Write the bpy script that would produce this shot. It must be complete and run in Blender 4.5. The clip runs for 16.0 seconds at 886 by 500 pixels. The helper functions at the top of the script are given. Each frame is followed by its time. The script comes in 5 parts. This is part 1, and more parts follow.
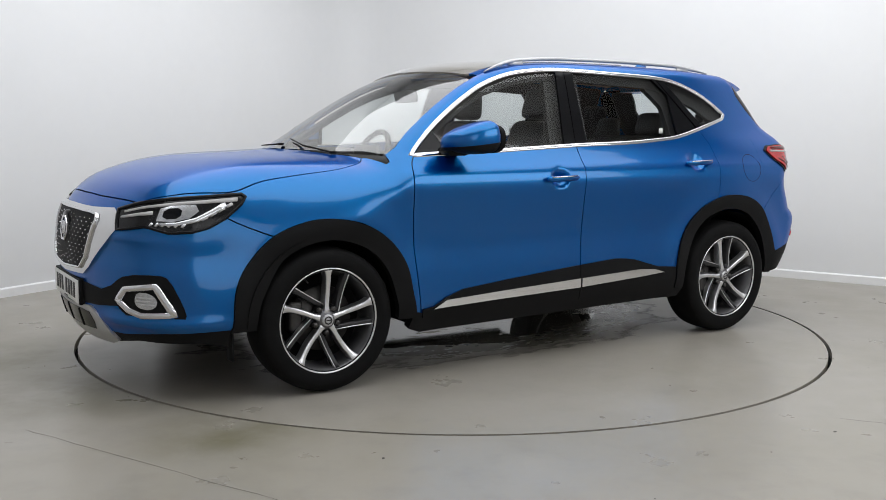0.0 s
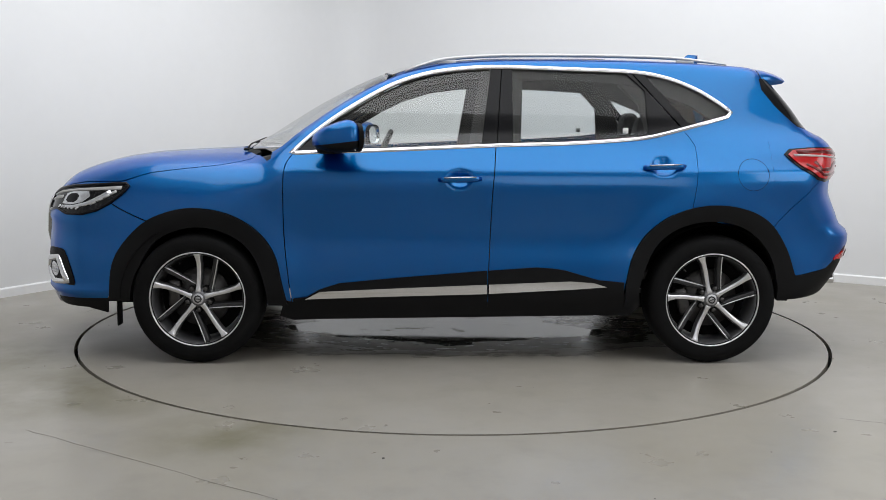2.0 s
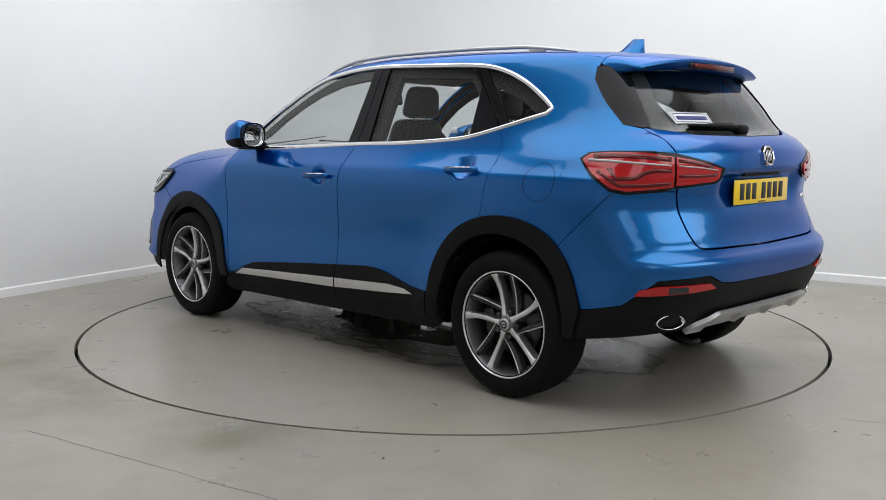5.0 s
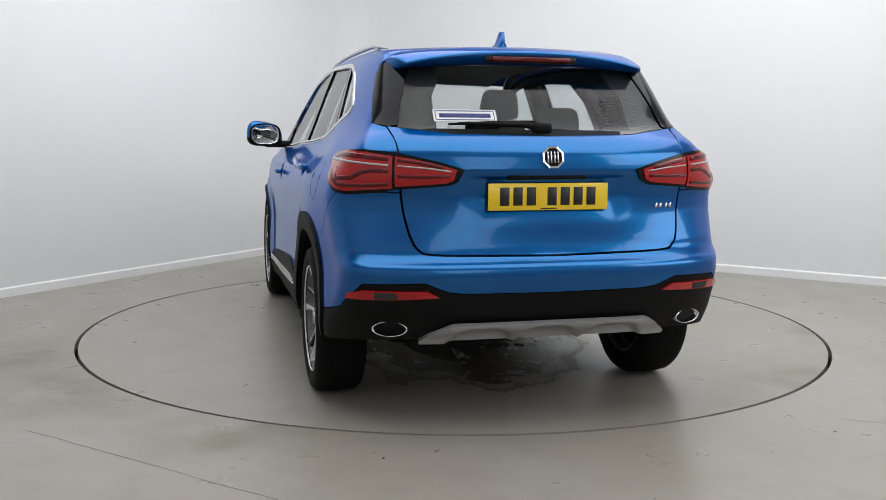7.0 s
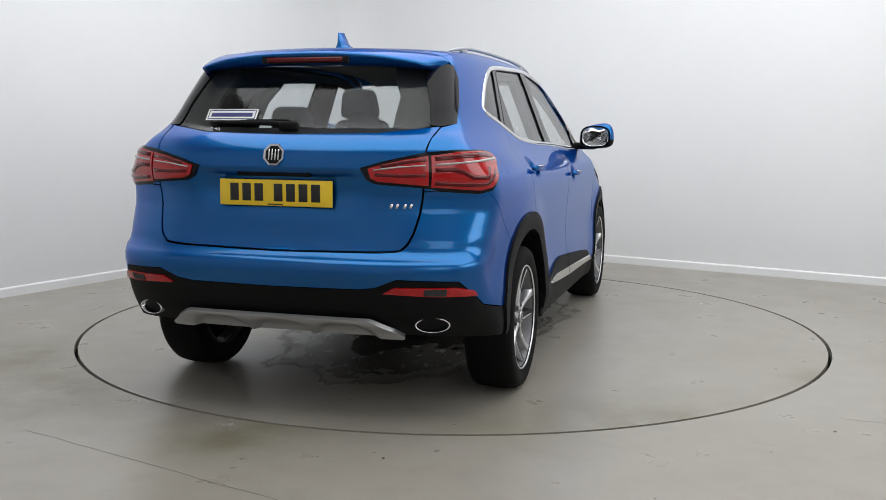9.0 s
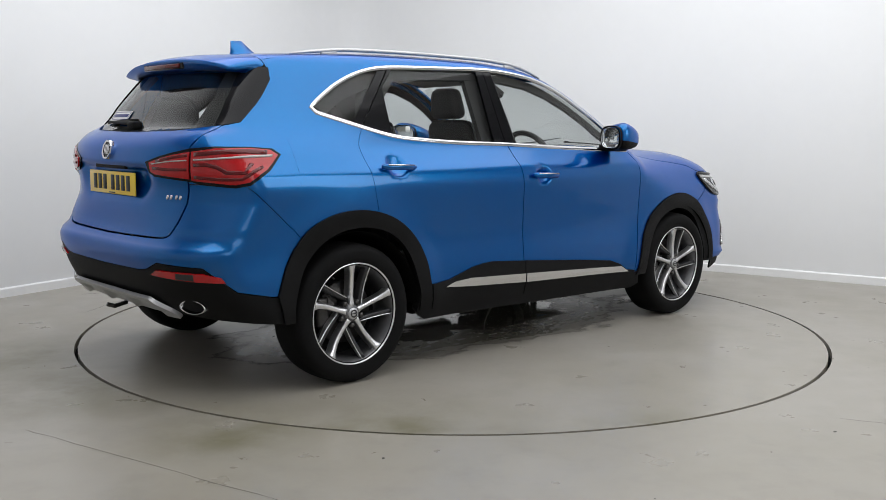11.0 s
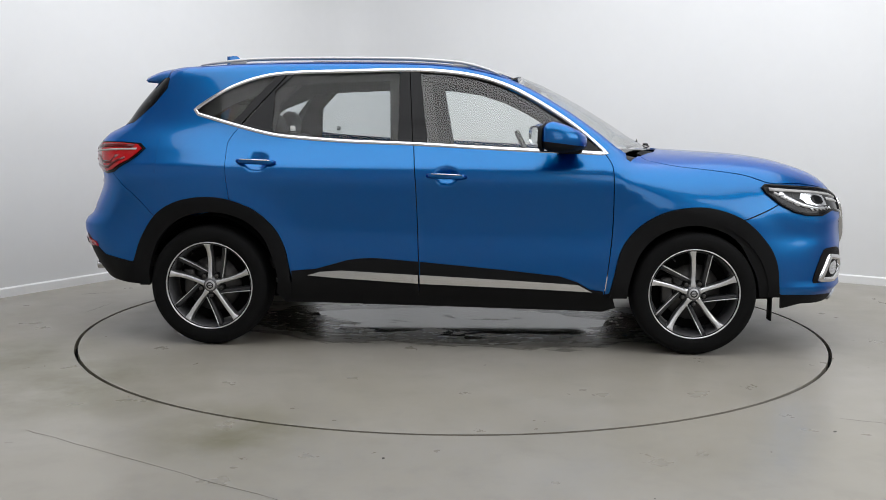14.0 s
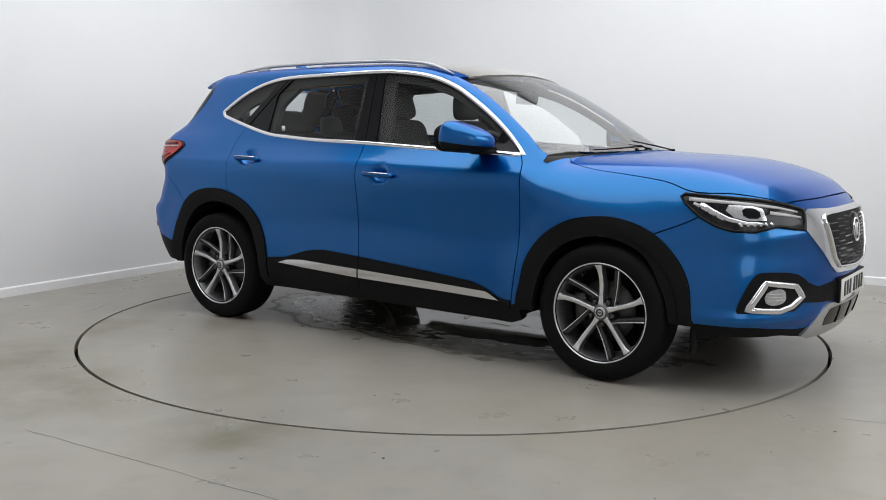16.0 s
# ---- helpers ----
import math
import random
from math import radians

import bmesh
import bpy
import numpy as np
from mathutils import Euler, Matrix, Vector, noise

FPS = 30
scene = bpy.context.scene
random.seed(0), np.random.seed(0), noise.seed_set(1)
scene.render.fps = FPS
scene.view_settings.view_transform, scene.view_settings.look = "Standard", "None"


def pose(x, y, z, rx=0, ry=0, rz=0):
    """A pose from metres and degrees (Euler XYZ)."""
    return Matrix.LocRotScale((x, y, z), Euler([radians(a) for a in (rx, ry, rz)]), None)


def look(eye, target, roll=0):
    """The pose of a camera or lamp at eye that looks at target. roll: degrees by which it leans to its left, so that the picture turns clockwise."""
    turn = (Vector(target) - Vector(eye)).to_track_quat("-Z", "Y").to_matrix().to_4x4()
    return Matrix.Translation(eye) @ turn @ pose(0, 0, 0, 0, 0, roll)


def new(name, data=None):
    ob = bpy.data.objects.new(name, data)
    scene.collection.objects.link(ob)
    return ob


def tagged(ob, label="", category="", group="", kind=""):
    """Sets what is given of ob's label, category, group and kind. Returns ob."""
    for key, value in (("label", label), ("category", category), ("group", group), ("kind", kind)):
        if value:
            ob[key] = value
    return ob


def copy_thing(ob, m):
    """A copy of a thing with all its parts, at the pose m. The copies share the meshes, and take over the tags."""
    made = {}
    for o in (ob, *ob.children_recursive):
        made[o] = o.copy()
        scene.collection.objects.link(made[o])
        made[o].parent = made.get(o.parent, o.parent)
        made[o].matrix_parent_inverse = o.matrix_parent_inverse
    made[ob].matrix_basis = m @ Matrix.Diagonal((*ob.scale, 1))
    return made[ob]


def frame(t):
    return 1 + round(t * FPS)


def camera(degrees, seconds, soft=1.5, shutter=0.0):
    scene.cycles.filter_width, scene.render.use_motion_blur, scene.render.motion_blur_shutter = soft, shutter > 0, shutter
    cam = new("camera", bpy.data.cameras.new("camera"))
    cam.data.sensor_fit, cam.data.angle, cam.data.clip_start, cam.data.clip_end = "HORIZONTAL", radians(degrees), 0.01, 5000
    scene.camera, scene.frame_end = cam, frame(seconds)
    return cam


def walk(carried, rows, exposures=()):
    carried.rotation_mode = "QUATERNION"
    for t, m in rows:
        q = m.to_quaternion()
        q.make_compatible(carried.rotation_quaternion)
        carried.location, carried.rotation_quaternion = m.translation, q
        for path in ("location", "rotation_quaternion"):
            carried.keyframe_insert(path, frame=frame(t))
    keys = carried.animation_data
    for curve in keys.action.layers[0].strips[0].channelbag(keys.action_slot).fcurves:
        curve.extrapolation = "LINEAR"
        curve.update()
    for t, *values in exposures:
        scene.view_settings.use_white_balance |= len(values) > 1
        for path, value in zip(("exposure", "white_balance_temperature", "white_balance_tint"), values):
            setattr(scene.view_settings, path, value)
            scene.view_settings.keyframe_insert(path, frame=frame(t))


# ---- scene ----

# ---------------------------------------------------------------- camera
from mathutils.geometry import delaunay_2d_cdt

cam = camera(49.63, 16.0, soft=0.7)
EYE = Vector((0.0, -6.036, 1.2424))
YAW, PITCH = radians(-0.573), radians(-7.251)
AIM = EYE + Vector((math.sin(YAW) * math.cos(PITCH), math.cos(YAW) * math.cos(PITCH), math.sin(PITCH)))
still = look(EYE, AIM, 0.40)
walk(cam, [(0.0, still), (16.0, still)], exposures=[(0.0, 0.0), (16.0, 0.0)])

# the car's heading on the turntable: degrees at the start, and degrees a second
HEADING, RATE = 213.24, -15.460
OX, OY = 0.017, 0.155          # the car's middle from the turntable's axis
RING = 2.254                   # radius of the turntable

# ---------------------------------------------------------------- light
world = bpy.data.worlds.new("world")
scene.world = world
world.use_nodes = True
world.node_tree.nodes["Background"].inputs[0].default_value = (0.75, 0.8, 0.9, 1)
world.node_tree.nodes["Background"].inputs[1].default_value = 0.15


def area(name, eye, target, sx, sy, watts, colour=(1, 1, 1)):
    data = bpy.data.lights.new(name, "AREA")
    data.shape, data.size, data.size_y, data.energy, data.color = "RECTANGLE", sx, sy, watts, colour
    ob = new(name, data)
    ob.matrix_world = look(eye, target)
    return ob


area("ceiling_panel_lamp", (0.5, -0.8, 4.42), (0.5, -0.79, 0), 7.2, 6.8, 308, (0.96, 0.975, 1.0))
# unseen fill, added behind the camera to brighten the doors and tailgate
area("added_fill_by_the_camera", (1.4, -7.3, 2.6), (0.5, 0.6, 0.9), 4.8, 2.8, 60, (0.965, 0.98, 1.0))
# second unseen fill, added on the right to lift the flank and windows
area("added_fill_at_the_side", (4.9, -3.2, 2.9), (0.3, 0.2, 1.0), 4.0, 1.9, 66, (0.965, 0.98, 1.0))

# ---------------------------------------------------------------- materials


def material(name, colour, rough=0.5, metal=0.0, coat=0.0, vary=0.0, scale=8.0, bump=0.0, bump_scale=60.0,
             transmission=0.0, alpha=1.0, spec=0.5, rough_vary=0.0, emit=None, coat_rough=0.03):
    m = bpy.data.materials.new(name)
    m.use_nodes = True
    t = m.node_tree
    b = t.nodes["Principled BSDF"]
    b.inputs["Base Color"].default_value = (*colour, 1)
    b.inputs["Roughness"].default_value = rough
    b.inputs["Metallic"].default_value = metal
    b.inputs["Coat Weight"].default_value = coat
    b.inputs["Coat Roughness"].default_value = coat_rough
    b.inputs["Transmission Weight"].default_value = transmission
    b.inputs["Alpha"].default_value = alpha
    b.inputs["Specular IOR Level"].default_value = spec
    if emit:
        b.inputs["Emission Color"].default_value = (*emit[:3], 1)
        b.inputs["Emission Strength"].default_value = emit[3]
    co = t.nodes.new("ShaderNodeTexCoord")
    if vary or rough_vary:
        n1, n2 = t.nodes.new("ShaderNodeTexNoise"), t.nodes.new("ShaderNodeTexNoise")
        n1.inputs["Scale"].default_value, n2.inputs["Scale"].default_value = scale, scale * 9
        n1.inputs["Detail"].default_value = 5
        mix = t.nodes.new("ShaderNodeMath")
        mix.operation = "MULTIPLY_ADD"
        mix.inputs[1].default_value = 0.4
        for n in (n1, n2):
            t.links.new(co.outputs["Object"], n.inputs["Vector"])
        t.links.new(n2.outputs[0], mix.inputs[0])
        t.links.new(n1.outputs[0], mix.inputs[2])
        if vary:
            ramp = t.nodes.new("ShaderNodeMapRange")
            ramp.inputs["From Min"].default_value, ramp.inputs["From Max"].default_value = 0.4, 1.0
            ramp.inputs["To Min"].default_value, ramp.inputs["To Max"].default_value = 1 - vary, 1 + vary
            hue = t.nodes.new("ShaderNodeHueSaturation")
            hue.inputs["Color"].default_value = (*colour, 1)
            t.links.new(mix.outputs[0], ramp.inputs[0])
            t.links.new(ramp.outputs[0], hue.inputs["Value"])
            t.links.new(hue.outputs[0], b.inputs["Base Color"])
        if rough_vary:
            rr_ = t.nodes.new("ShaderNodeMapRange")
            rr_.inputs["From Min"].default_value, rr_.inputs["From Max"].default_value = 0.4, 1.0
            rr_.inputs["To Min"].default_value, rr_.inputs["To Max"].default_value = rough - rough_vary, rough + rough_vary
            t.links.new(mix.outputs[0], rr_.inputs[0])
            t.links.new(rr_.outputs[0], b.inputs["Roughness"])
    if bump:
        nb, bp = t.nodes.new("ShaderNodeTexNoise"), t.nodes.new("ShaderNodeBump")
        nb.inputs["Scale"].default_value = bump_scale
        nb.inputs["Detail"].default_value = 4
        bp.inputs["Strength"].default_value = bump
        bp.inputs["Distance"].default_value = 0.003
        t.links.new(co.outputs["Object"], nb.inputs["Vector"])
        t.links.new(nb.outputs[0], bp.inputs["Height"])
        t.links.new(bp.outputs[0], b.inputs["Normal"])
    return m




def flake_paint():
    """Clear-coated paint: teal metal flakes in a deep ultramarine pigment."""
    m = material("metallic_blue_paint", (0.0006, 0.150, 0.385), 0.30, 1.0, 0.7, vary=0.02, scale=25, coat_rough=0.07)
    t = m.node_tree
    flakes = t.nodes["Principled BSDF"]
    flakes.inputs["Specular Tint"].default_value = (0.15, 0.45, 1.0, 1)
    pigment, mix = t.nodes.new("ShaderNodeBsdfPrincipled"), t.nodes.new("ShaderNodeMixShader")
    for key, value in (("Base Color", (0.0006, 0.020, 0.25, 1)), ("Roughness", 0.5), ("Specular IOR Level", 0.0), ("Coat Weight", 0.7), ("Coat Roughness", 0.07)):
        pigment.inputs[key].default_value = value
    mix.inputs[0].default_value = 0.32
    t.links.new(flakes.outputs[0], mix.inputs[1])
    t.links.new(pigment.outputs[0], mix.inputs[2])
    t.links.new(mix.outputs[0], t.nodes["Material Output"].inputs[0])
    return m


PAINT = flake_paint()
PLASTIC = material("black_cladding_plastic", (0.004, 0.004, 0.0044), 0.6, spec=0.16, vary=0.2, scale=12, bump=0.25, bump_scale=500)
GLOSS = material("gloss_black", (0.005, 0.005, 0.006), 0.10, spec=0.2, rough_vary=0.03, scale=20)
DARK = material("underbody_black", (0.004, 0.004, 0.004), 0.85, spec=0.1, vary=0.3, scale=10)
CHROME = material("polished_chrome", (0.70, 0.70, 0.71), 0.09, 1.0, rough_vary=0.03, scale=30)
SATIN = material("satin_silver", (0.52, 0.52, 0.53), 0.36, 0.75, vary=0.05, scale=40)
ALLOY = material("machined_alloy", (0.72, 0.72, 0.73), 0.28, 0.95, vary=0.05, scale=60)
ALLOY_GREY = material("painted_alloy_grey", (0.15, 0.15, 0.155), 0.42, 0.8, vary=0.1, scale=50)
RUBBER = material("tyre_rubber", (0.004, 0.004, 0.0042), 0.75, spec=0.14, vary=0.3, scale=15, bump=0.3, bump_scale=200)
ALLOY_DARK = material("dark_painted_alloy", (0.045, 0.045, 0.047), 0.45, 0.7, vary=0.1, scale=50)
STEEL = material("brake_steel", (0.08, 0.077, 0.075), 0.45, 0.9, vary=0.2, scale=30)
RED = material("red_lamp_lens", (0.40, 0.003, 0.005), 0.12, spec=0.4, coat=0.5, vary=0.15, scale=25)
RED_DEEP = material("deep_red_lamp_lens", (0.10, 0.001, 0.002), 0.16, spec=0.3, coat=0.25, vary=0.15, scale=25)
LENS = material("clear_lamp_reflector", (0.62, 0.63, 0.65), 0.18, 0.9, vary=0.2, scale=60)
LENS_GREY = material("frosted_light_guide", (0.45, 0.44, 0.44), 0.3, 0.1, vary=0.05)
TRIM_GREY = material("interior_grey_fabric", (0.030, 0.028, 0.027), 0.8, vary=0.15, scale=30, bump=0.3, bump_scale=300)
LINER = material("headliner_fabric", (0.30, 0.28, 0.25), 0.9, vary=0.06, scale=30)
LEATHER = material("black_leather", (0.030, 0.028, 0.027), 0.5, vary=0.15, scale=25, bump=0.25, bump_scale=250)
YELLOW = material("yellow_number_plate", (0.85, 0.58, 0.01), 0.35, coat=0.5, vary=0.04)
WHITE = material("white_plastic", (0.75, 0.75, 0.73), 0.4, coat=0.3, vary=0.04)
SMOKE = material("smoked_reflector", (0.008, 0.008, 0.009), 0.12, 0.0, 0.0, spec=0.3, vary=0.3, scale=40)
ROOF_GLASS = material("roof_glass_over_beige_blind", (0.34, 0.32, 0.28), 0.10, coat=1.0, spec=1.0)
ROOF_GLASS.node_tree.nodes["Principled BSDF"].inputs["Coat IOR"].default_value = 2.2
INK = material("black_ink", (0.012, 0.012, 0.012), 0.5)
NAVY = material("navy_print", (0.02, 0.03, 0.16), 0.5)


def glass(name, colour, gloss=0.10):
    """Thin tinted glass: what shows through it is dyed, and its faces mirror by the angle."""
    m = bpy.data.materials.new(name)
    m.use_nodes = True
    t = m.node_tree
    t.nodes.remove(t.nodes["Principled BSDF"])
    tr, gl, mix, fr_ = (t.nodes.new("ShaderNodeBsdf" + "Transparent"), t.nodes.new("ShaderNodeBsdfGlossy"),
                        t.nodes.new("ShaderNodeMixShader"), t.nodes.new("ShaderNodeLayerWeight"))
    tr.inputs[0].default_value = (*colour, 1)
    gl.inputs["Roughness"].default_value = 0.02
    fr_.inputs[0].default_value = 0.5
    power, add = t.nodes.new("ShaderNodeMath"), t.nodes.new("ShaderNodeMath")
    power.operation, power.inputs[1].default_value = "POWER", 4.0
    add.operation, add.inputs[1].default_value, add.inputs[2].default_value, add.use_clamp = "MULTIPLY_ADD", 0.85, gloss + 0.05, True
    t.links.new(fr_.outputs["Facing"], power.inputs[0])
    t.links.new(power.outputs[0], add.inputs[0])
    t.links.new(add.outputs[0], mix.inputs[0])
    t.links.new(tr.outputs[0], mix.inputs[1])
    t.links.new(gl.outputs[0], mix.inputs[2])
    t.links.new(mix.outputs[0], t.nodes["Material Output"].inputs[0])
    return m


GLASS = glass("clear_window_glass", (0.90, 0.93, 0.92), 0.02)
TINT = glass("tinted_window_glass", (0.82, 0.85, 0.85), -0.015)
SCREEN = glass("coated_windscreen_glass", (0.92, 0.95, 0.94), 0.10)
COVER = glass("lamp_cover", (0.93, 0.94, 0.95), 0.03)

# ---------------------------------------------------------------- mesh helpers


def part(name, bm, mat, parent=None, label="", smooth=True):
    """Links a bmesh (or a mesh) as one object, under a thing or a part where one is given."""
    if isinstance(bm, bmesh.types.BMesh):
        me = bpy.data.meshes.new(name)
        bm.to_mesh(me)
        bm.free()
    else:
        me = bm
    if smooth:
        me.shade_smooth()
    if mat and not me.materials:
        me.materials.append(mat)
    ob = new(name, me)
    if parent:
        ob.parent = parent
        if parent.type == "EMPTY" and parent.name.startswith("car"):
            ob.location = (OX, OY, 0)
    return tagged(ob, label)


def curve(*knots):
    """A smooth curve through (at, value) knots, flat beyond its ends."""
    xs, ys = np.array([k[0] for k in knots], float), np.array([k[1] for k in knots], float)
    if xs[0] > xs[-1]:
        xs, ys = xs[::-1], ys[::-1]
    d = np.diff(ys) / np.diff(xs)
    m = np.concatenate([[d[0]], np.where(d[:-1] * d[1:] > 0, 2 * d[:-1] * d[1:] / (d[:-1] + d[1:] + 1e-12), 0), [d[-1]]])

    def value(x):
        x = np.clip(x, xs[0], xs[-1])
        i = np.clip(np.searchsorted(xs, x) - 1, 0, len(xs) - 2)
        h = xs[i + 1] - xs[i]
        s = (x - xs[i]) / h
        return ((1 + 2 * s) * (1 - s) ** 2 * ys[i] + s * (1 - s) ** 2 * h * m[i] + s * s * (3 - 2 * s) * ys[i + 1] + s * s * (s - 1) * h * m[i + 1])
    return value


def smax(a, b, k):
    h = np.maximum(k - np.abs(a - b), 0) / k
    return np.maximum(a, b) + h * h * k * 0.25


# ---------------------------------------------------------------- the car's skin, as one smooth form
HALF = curve((0.10, 0.84), (0.28, 0.885), (0.40, 0.908), (0.52, 0.905), (0.66, 0.897), (0.82, 0.906), (0.95, 0.914), (1.02, 0.900),
             (1.08, 0.852), (1.15, 0.800), (1.35, 0.718), (1.57, 0.628), (1.66, 0.575), (1.80, 0.45))
NOSE = curve((0.10, 2.10), (0.22, 2.235), (0.32, 2.30), (0.45, 2.325), (0.60, 2.325), (0.75, 2.312), (0.86, 2.285), (0.95, 2.25), (1.1, 2.2), (1.7, 1.9))
TAIL = curve((0.10, -1.85), (0.25, -2.02), (0.36, -2.10), (0.46, -2.172), (0.56, -2.214), (0.665, -2.238), (0.695, -2.232), (0.722, -2.196), (0.76, -2.172), (0.82, -2.164), (0.95, -2.16),
             (1.05, -2.178), (1.14, -2.165), (1.20, -2.11), (1.245, -2.02), (1.36, -1.925), (1.50, -1.80), (1.60, -1.70), (1.8, -1.4))
CROWN = curve((2.40, 0.80), (2.30, 0.895), (2.20, 0.965), (2.05, 1.03), (1.88, 1.075), (1.71, 1.098), (1.37, 1.118), (1.22, 1.128), (1.10, 1.185), (0.95, 1.28),
              (0.75, 1.40), (0.50, 1.525), (0.30, 1.595), (0.10, 1.63), (-0.20, 1.647), (-0.60, 1.650), (-1.00, 1.645), (-1.40, 1.625), (-1.75, 1.595), (-2.2, 1.52))
HOODROLL = curve((0.9, 0.0), (1.25, 0.010), (1.7, 0.020), (2.3, 0.020))
LOWFRONT = curve((0.30, 0.40), (0.60, 0.55), (0.90, 1.0))


def top_line(x, y):
    bend = 0.125 - 0.015 * np.clip((x - 1.0) / 0.4, 0, 1)
    return CROWN(x + bend * (y / 0.7) ** 2) - (0.030 - HOODROLL(x)) * (y / 0.55) ** 2 - 3.4 * HOODROLL(x) * (y / 0.75) ** 8


def skin(p):
    x, y, z = p[..., 0], np.abs(p[..., 1]), p[..., 2]
    front = np.maximum(x - 1.0, 0) / 0.755
    back = np.maximum(-x - 1.2, 0) / 0.8
    half = HALF(z) - 0.078 * front ** 2 * LOWFRONT(z) - 0.045 * back ** 2 * (1 + 1.1 * np.clip((z - 1.12) / 0.2, 0, 1))
    half = half + 0.030 * np.exp(-((z - 1.14) / 0.08) ** 2) / (1 + np.exp((x + 1.35) / 0.10))
    for ax, r0 in ((1.36, 0.46), (-1.36, 0.47)):
        r = np.hypot(x - ax, z - 0.36)
        half = half + 0.016 * np.exp(-((r - r0) / 0.10) ** 2)
    s = y - half
    f = x - (NOSE(z) + 0.008 - 0.285 * (y / 0.85) ** 2.5)
    r = TAIL(z) + np.where(z < 0.78, 0.19 * (y / 0.85) ** 4.5, np.where(z > 0.90, 0.23 * (y / 0.85) ** 3, 0.19 * (y / 0.85) ** 4.5 + (z - 0.78) / 0.12 * (0.23 * (y / 0.85) ** 3 - 0.19 * (y / 0.85) ** 4.5))) - x
    t = z - top_line(x, y)
    k = np.where(z < 1.05, 0.11, np.where(z > 1.2, 0.05, 0.11 - (z - 1.05) * 0.4))
    a = smax(smax(s, f, 0.12), r, 0.07)
    return smax(a, t, k)


def normals(p):
    g, e = np.empty_like(p), 1e-3
    for i in range(3):
        d = np.zeros(3)
        d[i] = e
        g[..., i] = skin(p + d) - skin(p - d)
    return g / np.linalg.norm(g, axis=-1, keepdims=True)


def drop(start, end):
    """Where the lines from outside points to inside points meet the skin."""
    a, b = np.array(start, float), np.array(end, float)
    lo, hi = np.zeros(len(a)), np.ones(len(a))
    for _ in range(30):
        mid = (lo + hi) / 2
        out = skin(a + (b - a) * mid[:, None]) > 0
        lo, hi = np.where(out, mid, lo), np.where(out, hi, mid)
    return a + (b - a) * hi[:, None]


def stack(*columns):
    return np.stack(np.broadcast_arrays(*[np.asarray(c, float) for c in columns]), -1)


# a way of looking at the skin: flat coordinates of a point, and the line that leads back to the skin
VIEWS = {
    "side": (lambda p: p[:, [0, 2]], lambda u, v: (stack(u, 1.4, v), stack(u, 0.0, v))),
    "top": (lambda p: p[:, [0, 1]], lambda u, v: (stack(u, v, 2.1), stack(u, v, 0.4))),
    "front": (lambda p: p[:, [1, 2]], lambda u, v: (stack(2.9, u, v), stack(0.9, u, v))),
    "rear": (lambda p: p[:, [1, 2]], lambda u, v: (stack(-2.9, u, v), stack(-0.9, u, v))),
    "nose": (lambda p: stack(np.arctan2(p[:, 1], p[:, 0] - 1.1), p[:, 2]),
             lambda u, v: (stack(1.1 + 2.2 * np.cos(u), 2.2 * np.sin(u), v), stack(1.1, 0, v))),
    "stern": (lambda p: stack(np.arctan2(p[:, 1], -1.1 - p[:, 0]), p[:, 2]),
              lambda u, v: (stack(-1.1 - 2.2 * np.cos(u), 2.2 * np.sin(u), v), stack(-1.1, 0, v))),
    "slant": (lambda p: stack(p[:, 0], (p[:, 2] - p[:, 1]) * 0.70711),
              lambda u, v: (stack(u, 1.5 - v * 0.70711, 1.5 + v * 0.70711), stack(u, -v * 0.70711 - 0.2, v * 0.70711 - 0.2))),
}


def on(view, *pts):
    u, v = np.array([q[0] for q in pts], float), np.array([q[1] for q in pts], float)
    return drop(*VIEWS[view][1](u, v))


sd = lambda *pts: on("side", *pts)
tp = lambda *pts: on("top", *pts)
fr = lambda *pts: on("front", *pts)
rr = lambda *pts: on("rear", *pts)


def rounded(q, times, closed=True):
    """Corner cutting of a flat polygon, then even points."""
    q = np.array(q, float)
    for _ in range(times):
        a, b = (q, np.roll(q, -1, 0)) if closed else (q[:-1], q[1:])
        mid = np.stack([a * 0.75 + b * 0.25, a * 0.25 + b * 0.75], 1).reshape(-1, 2)
        q = mid if closed else np.concatenate([q[:1], mid, q[-1:]])
    return q


def spline(pts, n=5):
    """More points on a smooth line through the ones given."""
    p = np.array(pts, float)
    e = np.concatenate([[2 * p[0] - p[1]], p, [2 * p[-1] - p[-2]]])
    out = []
    for i in range(len(p) - 1):
        a, b, c, d = e[i:i + 4]
        for k in range(n):
            t = k / n
            out.append(0.5 * (2 * b + (c - a) * t + (2 * a - 5 * b + 4 * c - d) * t * t + (3 * b - a - 3 * c + d) * t ** 3))
    return [tuple(v) for v in out] + [tuple(p[-1])]


def finer(q, step, closed=True):
    out = []
    n = len(q)
    for i in range(n if closed else n - 1):
        a, b = q[i], q[(i + 1) % n]
        k = max(1, int(np.linalg.norm(b - a) / step))
        out += [a + (b - a) * j / k for j in range(k)]
    if not closed:
        out.append(q[-1])
    return np.array(out)


def inset(q, d):
    a, b = q - np.roll(q, 1, 0), np.roll(q, -1, 0) - q
    t = a / (np.linalg.norm(a, axis=1, keepdims=True) + 1e-9) + b / (np.linalg.norm(b, axis=1, keepdims=True) + 1e-9)
    t /= np.linalg.norm(t, axis=1, keepdims=True) + 1e-9
    turn = np.sign(np.sum(q[:, 0] * np.roll(q[:, 1], -1) - q[:, 1] * np.roll(q[:, 0], -1)))
    return q + d * turn * np.stack([-t[:, 1], t[:, 0]], -1)


